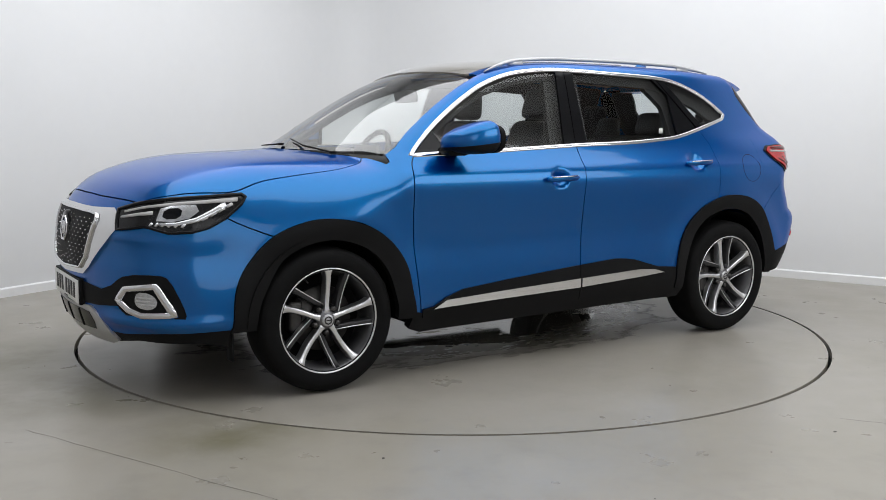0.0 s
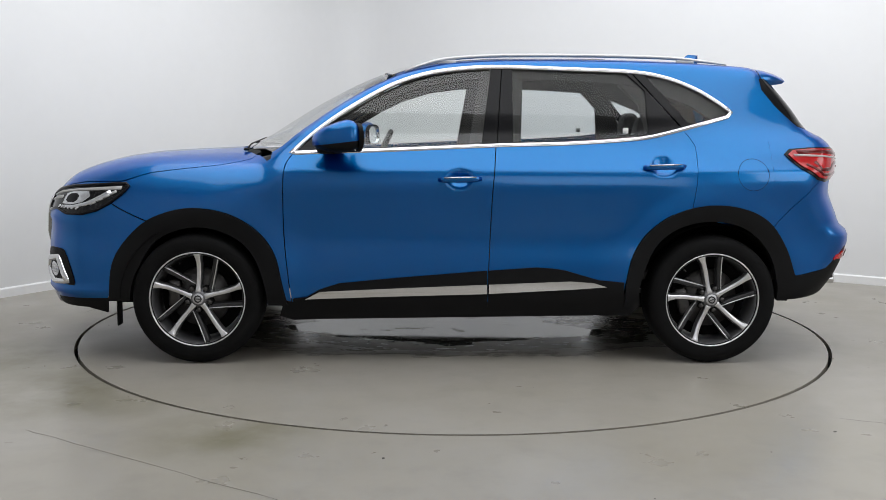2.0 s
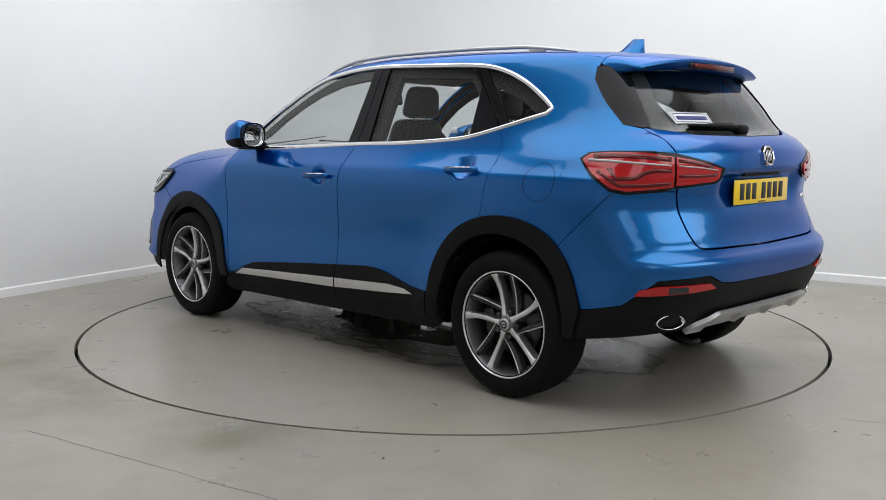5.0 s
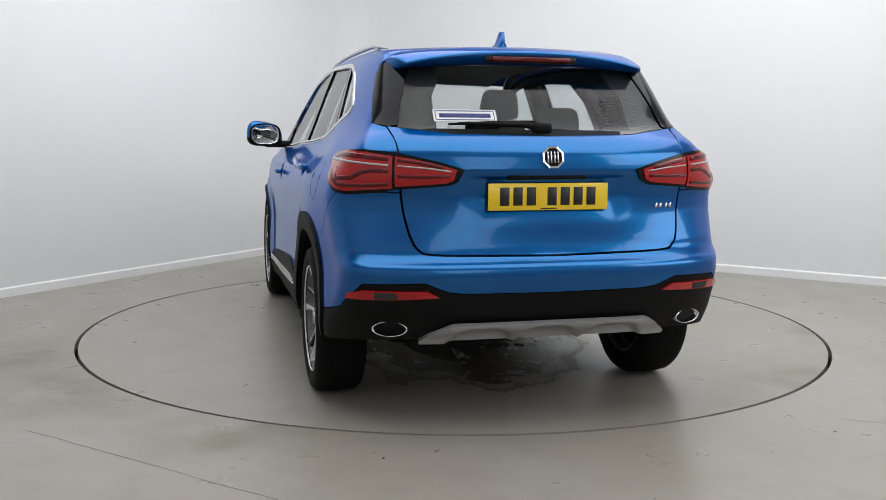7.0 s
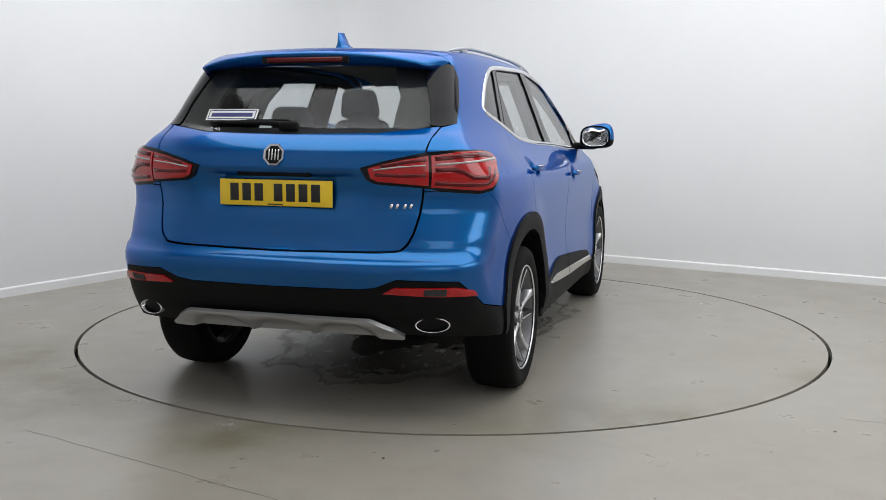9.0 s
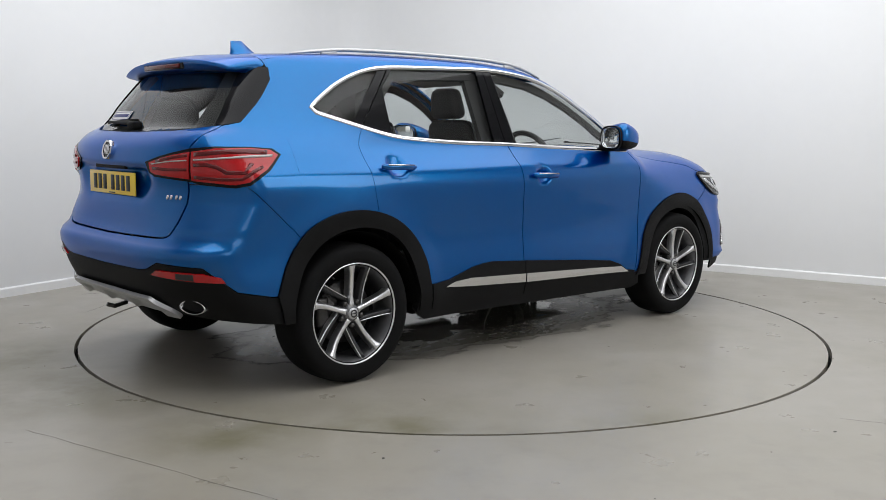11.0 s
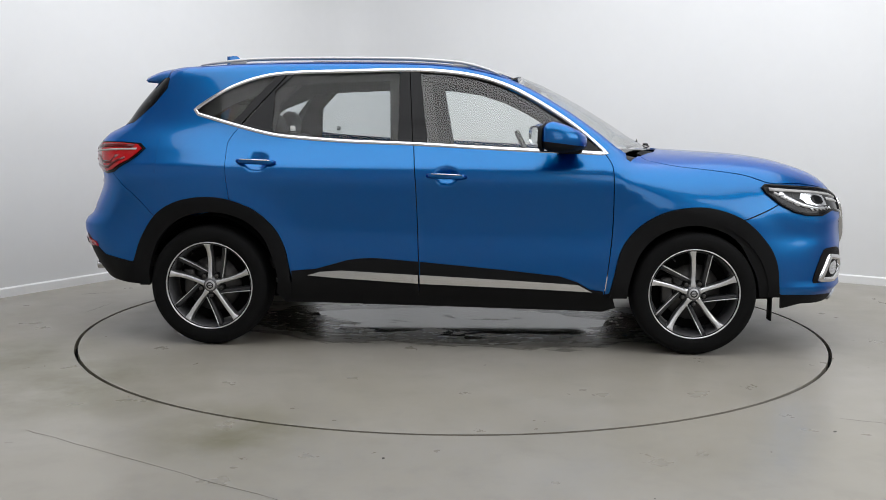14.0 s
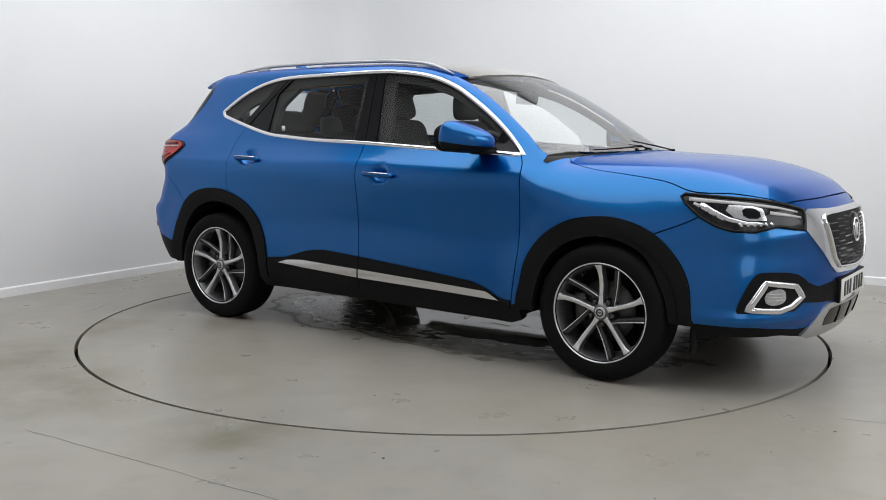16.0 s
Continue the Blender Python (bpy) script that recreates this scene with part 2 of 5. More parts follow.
def inside(q, p):
    """Which of the points p lie within the flat polygon q."""
    hit = np.zeros(len(p), bool)
    for a, b in zip(q, np.roll(q, -1, 0)):
        if a[1] != b[1]:
            hit ^= ((a[1] > p[:, 1]) != (b[1] > p[:, 1])) & (p[:, 0] < (b[0] - a[0]) * (p[:, 1] - a[1]) / (b[1] - a[1]) + a[0])
    return hit


def flat_mesh(q, grid):
    """A flat polygon filled with a grid of triangles: points, faces and the edges of its rim."""
    lo, hi = q.min(0), q.max(0)
    gx, gy = np.meshgrid(np.arange(lo[0] + grid / 2, hi[0], grid), np.arange(lo[1] + grid / 2, hi[1], grid))
    gx = gx + (np.arange(gx.shape[0]) % 2)[:, None] * grid * 0.5
    g = np.stack([gx.ravel(), gy.ravel()], -1)
    g = g[inside(q, g)]
    if len(g):
        near = np.min(np.linalg.norm(g[:, None] - q[None], axis=2), axis=1)
        g = g[near > grid * 0.45]
    n = len(q)
    pts, _, tris, *_ = delaunay_2d_cdt([Vector(c) for c in np.concatenate([q, g])], [(i, (i + 1) % n) for i in range(n)], [], 0, 1e-6)
    pts = np.array([v[:] for v in pts])
    tris = np.array([t for t in tris if len(t) == 3])
    tris = tris[inside(q, pts[tris].mean(1))]
    count = {}
    for t in tris:
        for a, b in ((t[0], t[1]), (t[1], t[2]), (t[2], t[0])):
            count[(min(a, b), max(a, b))] = count.get((min(a, b), max(a, b)), []) + [(a, b)]
    rim = [v[0] for v in count.values() if len(v) == 1]
    return pts, tris.tolist(), rim


def shell(name, p, n, faces, rim, thick, mirror=False):
    """A skin with turned-in edges, its shading taken from the smooth form."""
    top = len(p)
    verts = np.concatenate([p, p, p - n * thick])
    faces = [list(f) for f in faces]
    f3 = np.array([f[:3] for f in faces])
    if np.sum(np.cross(p[f3[:, 1]] - p[f3[:, 0]], p[f3[:, 2]] - p[f3[:, 0]]) * n[f3[:, 0]]) < 0:
        faces = [f[::-1] for f in faces]
        rim = [(b, a) for a, b in rim]
    normal = np.concatenate([n, np.zeros_like(n), np.zeros_like(n)])
    for a, b in rim:
        e = np.cross(p[b] - p[a], n[a])
        e /= np.linalg.norm(e) + 1e-9
        for i in (a, b):
            normal[top + i] += e
            normal[2 * top + i] += e
    if thick:
        faces += [[top + b, top + a, 2 * top + a, 2 * top + b] for a, b in rim]
    if mirror:
        verts, normal = verts * (1, -1, 1), normal * (1, -1, 1)
        faces = [f[::-1] for f in faces]
    used = sorted({i for f in faces for i in f})
    new_of = {o: i for i, o in enumerate(used)}
    me = bpy.data.meshes.new(name)
    me.from_pydata(verts[used].tolist(), [], [[new_of[i] for i in f] for f in faces])
    me.shade_smooth()
    nn = normal[used]
    nn = np.where(np.linalg.norm(nn, axis=1, keepdims=True) < 1e-6, (0, 0, 1), nn)
    nn /= np.linalg.norm(nn, axis=1, keepdims=True)
    me.normals_split_custom_set_from_vertices(nn.tolist())
    return me


def patch(name, view, points, mat, parent, off=0.0, thick=0.012, grid=0.035, gap=0.0, soft=0, label="", pair=True, shape=None):
    """A panel that lies on the skin, off metres proud of it, bounded by points of the skin; with pair, its mirror image too."""
    flat, back = VIEWS[view]
    q = rounded(flat(points), soft) if soft else flat(points)
    q = finer(q, grid * 0.7)
    if gap:
        q = inset(q, gap)
    pts, faces, rim = flat_mesh(q, grid)
    p = drop(*back(pts[:, 0], pts[:, 1]))
    n = normals(p)
    lift = off if shape is None else off + shape(p)
    p = p + n * (lift[:, None] if np.ndim(lift) else lift)
    if shape is not None:
        t3 = np.array(faces)
        fn = np.cross(p[t3[:, 1]] - p[t3[:, 0]], p[t3[:, 2]] - p[t3[:, 0]])
        fn *= np.sign(np.sum(fn * n[t3[:, 0]], axis=1, keepdims=True))
        m = np.zeros_like(n)
        for k in range(3):
            np.add.at(m, t3[:, k], fn)
        n = m / (np.linalg.norm(m, axis=1, keepdims=True) + 1e-12)
    made = [part(name, shell(name, p, n, faces, rim, thick), mat, parent, label)]
    if pair:
        made.append(part(name, shell(name, p, n, faces, rim, thick, True), mat, parent, label))
    return made


def ribbon(name, view, points, width, mat, parent, off=0.004, high=0.004, soft=0, closed=False, label="", pair=True, step=0.025):
    """A slim raised strip along a line on the skin. width: metres, or one for each end."""
    flat, back = VIEWS[view]
    q = flat(points)
    q = finer(rounded(q, soft, closed) if soft else q, step, closed)
    d = np.gradient(q, axis=0)
    if closed:
        d = np.roll(q, -1, 0) - np.roll(q, 1, 0)
    d /= np.linalg.norm(d, axis=1, keepdims=True) + 1e-9
    side = np.stack([-d[:, 1], d[:, 0]], -1)
    w = np.linspace(width[0], width[1], len(q)) if isinstance(width, tuple) else np.full(len(q), width)
    rows, n_ = [], len(q)
    cross = ((-0.5, -0.006), (-0.5, 0.4 * high), (-0.30, high), (0.30, high), (0.5, 0.4 * high), (0.5, -0.006))
    for at, up in cross:
        e = q + side * (w * at)[:, None]
        p = drop(*back(e[:, 0], e[:, 1]))
        rows.append(p + normals(p) * (off + up))
    made = []
    for sign in ((1, -1) if pair else (1,)):
        bm = bmesh.new()
        vs = [[bm.verts.new(c * (1, sign, 1)) for c in row] for row in rows]
        for i in range(len(vs) - 1):
            for j in range(n_ if closed else n_ - 1):
                bm.faces.new((vs[i][j], vs[i][(j + 1) % n_], vs[i + 1][(j + 1) % n_], vs[i + 1][j]))
        if not closed:
            for j in (0, n_ - 1):
                bm.faces.new([v[j] for v in vs])
        bmesh.ops.recalc_face_normals(bm, faces=bm.faces[:])
        made.append(part(name, bm, mat, parent, label))
    return made


def rbox(size, at, bevel=0.02, seg=2, turn=None, taper=None):
    """A box with rounded edges, as a bmesh."""
    bm = bmesh.new()
    bmesh.ops.create_cube(bm, size=1.0)
    for v in bm.verts:
        if taper and v.co.z > 0:
            v.co.x *= taper[0]
            v.co.y *= taper[1]
        v.co = Vector((v.co.x * size[0], v.co.y * size[1], v.co.z * size[2]))
    bmesh.ops.bevel(bm, geom=bm.edges[:], offset=bevel, segments=seg, profile=0.5, affect="EDGES")
    m = Matrix.Translation(at) @ (turn if turn else Matrix.Identity(4))
    bmesh.ops.transform(bm, matrix=m, verts=bm.verts[:])
    return bm


def lathe(profile, seg=64, axis="y"):
    """A turned form: (radius, along) pairs round an axis."""
    bm = bmesh.new()
    rings = []
    for r, h in profile:
        ring_ = []
        for i in range(seg):
            a = 2 * math.pi * i / seg
            c, s = r * math.cos(a), r * math.sin(a)
            ring_.append(bm.verts.new((c, h, s) if axis == "y" else (c, s, h)))
        rings.append(ring_)
    for a, b in zip(rings, rings[1:]):
        for i in range(seg):
            bm.faces.new((a[i], a[(i + 1) % seg], b[(i + 1) % seg], b[i]))
    bmesh.ops.recalc_face_normals(bm, faces=bm.faces[:])
    return bm


def tube(points, radius, seg=8, closed=False):
    """A round bar along points."""
    bm = bmesh.new()
    pts = [Vector(p) for p in points]
    rings = []
    for i, p in enumerate(pts):
        a = pts[(i - 1) % len(pts)] if closed or i else p
        b = pts[(i + 1) % len(pts)] if closed or i < len(pts) - 1 else p
        q = (b - a).to_track_quat("Z", "Y")
        r = radius[i] if isinstance(radius, (list, tuple)) else radius
        rings.append([bm.verts.new(p + q @ Vector((r * math.cos(2 * math.pi * k / seg), r * math.sin(2 * math.pi * k / seg), 0))) for k in range(seg)])
    pairs = list(zip(rings, rings[1:])) + ([(rings[-1], rings[0])] if closed else [])
    for a, b in pairs:
        for k in range(seg):
            bm.faces.new((a[k], a[(k + 1) % seg], b[(k + 1) % seg], b[k]))
    if not closed:
        bm.faces.new(rings[0][::-1])
        bm.faces.new(rings[-1])
    bmesh.ops.recalc_face_normals(bm, faces=bm.faces[:])
    return bm


def joined(*bms):
    out = bms[0]
    for b in bms[1:]:
        me = bpy.data.meshes.new("tmp")
        b.to_mesh(me)
        b.free()
        out.from_mesh(me)
        bpy.data.meshes.remove(me)
    return out

# ---------------------------------------------------------------- the studio
FLOOR = bpy.data.materials.new("sealed_grey_floor")


def floor_material(m):
    m.use_nodes = True
    t = m.node_tree
    b = t.nodes["Principled BSDF"]
    co = t.nodes.new("ShaderNodeTexCoord")

    def noise_(scale, detail=6, rough=0.6):
        n = t.nodes.new("ShaderNodeTexNoise")
        n.inputs["Scale"].default_value, n.inputs["Detail"].default_value, n.inputs["Roughness"].default_value = scale, detail, rough
        t.links.new(co.outputs["Object"], n.inputs["Vector"])
        return n.outputs[0]

    def ranged(value, a, b_, c, d):
        n = t.nodes.new("ShaderNodeMapRange")
        for key, v in (("From Min", a), ("From Max", b_), ("To Min", c), ("To Max", d)):
            n.inputs[key].default_value = v
        t.links.new(value, n.inputs[0])
        return n.outputs[0]

    def mixed(fac, a, b_):
        n = t.nodes.new("ShaderNodeMix")
        n.data_type = "RGBA"
        t.links.new(fac, n.inputs[0])
        for k, v in ((6, a), (7, b_)):
            if isinstance(v, tuple):
                n.inputs[k].default_value = (*v, 1)
            else:
                t.links.new(v, n.inputs[k])
        return n.outputs[2]

    base = mixed(ranged(noise_(0.7, 4), 0.35, 0.65, 0, 1), (0.285, 0.263, 0.218), (0.318, 0.298, 0.262))
    base = mixed(ranged(noise_(5.0), 0.50, 0.80, 0, 0.30), base, (0.165, 0.158, 0.128))
    base = mixed(ranged(noise_(45.0), 0.60, 0.85, 0, 0.06), base, (0.175, 0.168, 0.155))
    for (sx, sy), r in (((-1.75, -1.55), 0.75), ((-2.3, -1.0), 0.6), ((-0.9, -2.25), 0.45)):
        dist = t.nodes.new("ShaderNodeVectorMath")
        dist.operation, dist.inputs[1].default_value = "DISTANCE", (sx, sy, 0)
        t.links.new(co.outputs["Object"], dist.inputs[0])
        spread = t.nodes.new("ShaderNodeMath")
        spread.operation = "MULTIPLY"
        t.links.new(ranged(dist.outputs["Value"], 0.1, r, 0.95, 0.0), spread.inputs[0])
        t.links.new(ranged(noise_(2.6 + r), 0.36, 0.62, 0.15, 1.0), spread.inputs[1])
        base = mixed(spread.outputs[0], base, (0.165, 0.153, 0.098))
    rough = ranged(noise_(3.0), 0.3, 0.7, 0.26, 0.38)
    t.links.new(base, b.inputs["Base Color"])
    t.links.new(rough, b.inputs["Roughness"])
    bp = t.nodes.new("ShaderNodeBump")
    bp.inputs["Strength"].default_value, bp.inputs["Distance"].default_value = 0.04, 0.001
    t.links.new(noise_(120.0, 3), bp.inputs["Height"])
    t.links.new(bp.outputs[0], b.inputs["Normal"])
    return m


floor_material(FLOOR)
STAIN = material("dark_floor_mark", (0.06, 0.055, 0.045), 0.6, vary=0.2, scale=20)
WALL = material("white_painted_wall", (0.72, 0.722, 0.725), 0.75, vary=0.02, scale=1.2, bump=0.05, bump_scale=80)
DIM_WALL = material("pale_grey_painted_wall", (0.56, 0.56, 0.565), 0.8, vary=0.04, scale=1.5, bump=0.05, bump_scale=80)
SKIRT = material("white_gloss_skirting", (0.80, 0.80, 0.80), 0.35, vary=0.03, scale=4)


def wet_floor():
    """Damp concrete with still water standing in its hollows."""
    m = bpy.data.materials.new("wet_concrete_floor")
    m.use_nodes = True
    t = m.node_tree
    b = t.nodes["Principled BSDF"]
    co, mp = t.nodes.new("ShaderNodeTexCoord"), t.nodes.new("ShaderNodeMapping")
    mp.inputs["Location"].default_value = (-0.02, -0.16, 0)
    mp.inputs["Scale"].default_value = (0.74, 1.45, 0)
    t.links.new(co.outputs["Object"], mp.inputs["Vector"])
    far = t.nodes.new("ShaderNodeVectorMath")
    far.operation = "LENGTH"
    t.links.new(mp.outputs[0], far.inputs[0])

    def noise_(scale, detail, rough):
        n = t.nodes.new("ShaderNodeTexNoise")
        n.inputs["Scale"].default_value, n.inputs["Detail"].default_value, n.inputs["Roughness"].default_value = scale, detail, rough
        t.links.new(mp.outputs[0], n.inputs["Vector"])
        return n.outputs[0]

    def ranged(v, a, b_, c, d):
        n = t.nodes.new("ShaderNodeMapRange")
        for k, x in enumerate((a, b_, c, d)):
            n.inputs[k + 1].default_value = x
        t.links.new(v, n.inputs[0])
        return n.outputs[0]

    def both(op, a, c):
        n = t.nodes.new("ShaderNodeMath")
        n.operation = op
        t.links.new(a, n.inputs[0])
        t.links.new(c, n.inputs[1])
        return n.outputs[0]

    def mixed(fac, a, c):
        n = t.nodes.new("ShaderNodeMix")
        n.data_type = "RGBA"
        t.links.new(fac, n.inputs[0])
        for k, v in ((6, a), (7, c)):
            if isinstance(v, tuple):
                n.inputs[k].default_value = (*v, 1)
            else:
                t.links.new(v, n.inputs[k])
        return n.outputs[2]

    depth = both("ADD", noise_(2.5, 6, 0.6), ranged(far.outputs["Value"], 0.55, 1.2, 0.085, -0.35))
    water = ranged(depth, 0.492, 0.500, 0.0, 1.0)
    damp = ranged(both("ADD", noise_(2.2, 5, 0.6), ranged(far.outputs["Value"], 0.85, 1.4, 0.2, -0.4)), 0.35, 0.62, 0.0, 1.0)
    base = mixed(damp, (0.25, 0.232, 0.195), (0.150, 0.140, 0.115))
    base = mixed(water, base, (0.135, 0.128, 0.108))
    t.links.new(base, b.inputs["Base Color"])
    wetness = both("ADD", ranged(water, 0.0, 1.0, 0.0, 0.20), ranged(damp, 0.3, 0.9, 0.0, 0.07))
    dry = ranged(noise_(9.0, 4, 0.6), 0.3, 0.7, 0.29, 0.36)
    t.links.new(both("SUBTRACT", dry, wetness), b.inputs["Roughness"])
    t.links.new(ranged(damp, 0.02, 0.45, 0.0, 1.0), b.inputs["Alpha"])
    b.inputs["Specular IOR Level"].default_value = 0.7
    bp = t.nodes.new("ShaderNodeBump")
    bp.inputs["Strength"].default_value, bp.inputs["Distance"].default_value = 0.15, 0.0015
    t.links.new(water, bp.inputs["Height"])
    t.links.new(bp.outputs[0], b.inputs["Normal"])
    return m


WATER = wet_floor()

CORNER = Vector((-1.111, 4.530))
LEFTWAY, RIGHTWAY = Vector((-0.4988, -0.8667)), Vector((0.8487, -0.5288))


def studio():
    # floor round the turntable, out past the walls
    bm = lathe([(9.5, -0.2), (9.5, 0.0), (RING + 0.009, 0.0), (RING + 0.009, -0.2)], 192, "z")
    tagged(part("floor", bm, FLOOR, smooth=False), "grey sealed concrete studio floor, faintly stained", "floor", kind="structure")
    bm = lathe([(RING + 0.03, -0.045), (RING - 0.06, -0.045), (RING - 0.06, -0.06), (0.001, -0.06)], 96, "z")
    tagged(part("turntable_pit", bm, DARK, smooth=False), "dark pit under the turntable", "floor", kind="structure")
    ground = bpy.data.objects["floor"]
    for name, a, b, w in (("floor_crack", (-1.75, -2.24), (-0.45, -3.04), 0.0016), ("floor_crack", (1.68, -1.97), (2.6, -2.30), 0.0013), ("floor_scratch", (-2.46, 0.26), (-2.40, 0.58), 0.004), ("floor_scratch", (-2.75, 0.95), (-2.60, 1.02), 0.006)):
        bm = bmesh.new()
        d = (Vector(b) - Vector(a))
        n_ = Vector((-d.y, d.x)).normalized()
        top = []
        for i in range(25):
            p = Vector(a) + d * i / 24 + n_ * 0.010 * noise.noise((i * 0.4, a[0], 0))
            ww = w * (0.35 + 0.9 * abs(noise.noise((i * 0.9, a[1], 3))))
            top.append([bm.verts.new((p.x + n_.x * k * ww, p.y + n_.y * k * ww, 0.0008 if k else 0.0014)) for k in (-1, 0, 1)])
        for p, q in zip(top, top[1:]):
            for k in (0, 1):
                bm.faces.new((p[k], p[k + 1], q[k + 1], q[k]))
        bmesh.ops.recalc_face_normals(bm, faces=bm.faces[:])
        part(name, bm, STAIN, ground)
    rng = random.Random(11)
    for i in range(14):
        x, y = rng.uniform(-3.0, 3.0), rng.uniform(-3.4, -0.3)
        if math.hypot(x, y) > RING + 0.05:
            r = rng.uniform(0.003, 0.006)
            bm = lathe([(r, 0.0004), (r * 0.7, 0.0018), (0.0005, 0.002)], 7, "z")
            bmesh.ops.transform(bm, matrix=pose(x, y, 0, 0, 0, rng.uniform(0, 90)) @ Matrix.Diagonal((rng.uniform(1, 2.2), 1, 1, 1)), verts=bm.verts[:])
            part("floor_speck", bm, STAIN, ground)
    # two walls that meet in a tight curve, and the rest of the room behind the camera
    pts = [CORNER + LEFTWAY * 9.0, CORNER + LEFTWAY * 0.5]
    for i in range(1, 8):
        s = i / 8
        pts.append((CORNER + LEFTWAY * 0.5) * (1 - s) ** 2 + CORNER * 2 * s * (1 - s) + (CORNER + RIGHTWAY * 0.5) * s * s)
    pts += [CORNER + RIGHTWAY * 0.5, CORNER + RIGHTWAY * 9.5]
    back = [CORNER + RIGHTWAY * 9.5 + LEFTWAY * 9.0]
    for name, line, label in (("wall_back", pts, "plain white painted studio wall with a curved corner"), ("wall_front", [pts[-1], back[0], pts[0]], "plain pale grey painted wall behind the camera")):
        bm = bmesh.new()
        mid = Vector((0.5, -1.0))
        rows = []
        for far in (0.0, 0.15):
            for h in (0.0, 4.5):
                rows.append([bm.verts.new((p.x + (p - mid).normalized().x * far, p.y + (p - mid).normalized().y * far, h)) for p in line])
        for i in range(len(line) - 1):
            bm.faces.new((rows[0][i], rows[0][i + 1], rows[1][i + 1], rows[1][i]))
            bm.faces.new((rows[2][i], rows[3][i], rows[3][i + 1], rows[2][i + 1]))
            bm.faces.new((rows[1][i], rows[1][i + 1], rows[3][i + 1], rows[3][i]))
        bmesh.ops.recalc_face_normals(bm, faces=bm.faces[:])
        for f in bm.faces:
            f.smooth = name == "wall_back" and abs(f.normal.z) < 0.5
        tagged(part(name, bm, WALL if name == "wall_back" else DIM_WALL, smooth=False), label, "wall", kind="structure")
    # skirting board, proud of the wall
    bm = bmesh.new()
    rows = []
    for d, h in ((0.0, 0.0), (0.018, 0.0), (0.018, 0.060), (0.012, 0.068), (0.0, 0.070)):
        row = []
        for i, p in enumerate(pts):
            a, b = pts[max(i - 1, 0)], pts[min(i + 1, len(pts) - 1)]
            t_ = (b - a).normalized()
            n_ = Vector((t_.y, -t_.x))
            row.append(bm.verts.new((p.x + n_.x * d, p.y + n_.y * d, h)))
        rows.append(row)
    for a, b in zip(rows, rows[1:]):
        for i in range(len(pts) - 1):
            bm.faces.new((a[i], a[i + 1], b[i + 1], b[i]))
    bmesh.ops.recalc_face_normals(bm, faces=bm.faces[:])
    tagged(part("baseboard", bm, SKIRT, smooth=False), "white skirting board along the wall", "baseboard", kind="structure")
    bm = rbox((24, 24, 0.1), (0, -2, 4.56), 0.01, 1)
    tagged(part("ceiling", bm, WALL, smooth=False), "white studio ceiling", "ceiling", kind="structure")


studio()

# ---------------------------------------------------------------- turntable
turntable = tagged(new("turntable"), "flush round grey turntable with a wet patch under the car", "turntable")
part("plate", lathe([(RING - 0.05, -0.040), (RING - 0.011, -0.040), (RING - 0.011, 0.0), (0.001, 0.0)], 192, "z"), FLOOR, turntable, smooth=False)


# ---------------------------------------------------------------- the car
car = tagged(new("car"), "metallic blue five-door family SUV, clean but wet, on a turntable", "car")


def sym(p):
    """A half outline from the middle line to the middle line, with its mirror image."""
    return np.concatenate([p, (p * (1, -1, 1))[::-1][(1 if abs(p[-1][1]) < 0.01 else 0):(-1 if abs(p[0][1]) < 0.01 else None)]])


def edge(xs):
    """The line on the skin where the side turns into the roof and pillar."""
    out = []
    for x in xs:
        lo, hi = 1.10, 1.70
        for _ in range(30):
            z = (lo + hi) / 2
            y = drop([(x, 1.4, min(z, 1.02))], [(x, 0, min(z, 1.02))])[0][1] if z < 1.02 else float(HALF(z))
            y -= 0.045 * (max(-x - 1.2, 0) / 0.8) ** 2 * 2.1
            t = float(top_line(np.array(x), np.array(y)))
            lo, hi = (z, hi) if z < t else (lo, z)
        out.append((y, z, x))
    a = np.array(out)
    return drop(stack(a[:, 2], a[:, 0] + 0.3, a[:, 1] + 0.3), stack(a[:, 2], a[:, 0] - 0.3, a[:, 1] - 0.3))


DLO = [(0.874, 1.108), (0.75, 1.218), (0.629, 1.308), (0.479, 1.402), (0.328, 1.48), (0.148, 1.537), (-0.062, 1.566), (-0.26, 1.573), (-0.58, 1.565), (-0.95, 1.552),
       (-1.135, 1.52), (-1.29, 1.46), (-1.41, 1.388), (-1.478, 1.338), (-1.455, 1.312), (-1.21, 1.246), (-1.03, 1.203), (-0.88, 1.185), (-0.575, 1.165), (-0.213, 1.154), (0.326, 1.129), (0.741, 1.115)]
DOOR_FRONT = spline([(0.862, 1.105), (0.898, 1.038), (0.906, 0.878), (0.903, 0.672), (0.879, 0.434), (0.863, 0.31)], 4)
DOOR_MID = spline([(-0.157, 0.31), (-0.160, 0.375), (-0.168, 0.586), (-0.181, 0.912), (-0.204, 1.152)], 4)
DOOR_REAR = spline([(-1.205, 0.80), (-1.222, 0.80), (-1.248, 0.947), (-1.265, 1.124), (-1.250, 1.182), (-1.205, 1.246)], 4)
ARCH_F = [(1.82, 0.36), (1.80, 0.524), (1.736, 0.642), (1.617, 0.753), (1.457, 0.812), (1.312, 0.818), (1.168, 0.784), (1.039, 0.703), (0.954, 0.585), (0.918, 0.437), (0.895, 0.34)]
ARCH_R = [(-0.890, 0.441), (-0.922, 0.576), (-0.993, 0.696), (-1.123, 0.796), (-1.300, 0.848), (-1.490, 0.836), (-1.640, 0.764), (-1.738, 0.632), (-1.795, 0.478)]
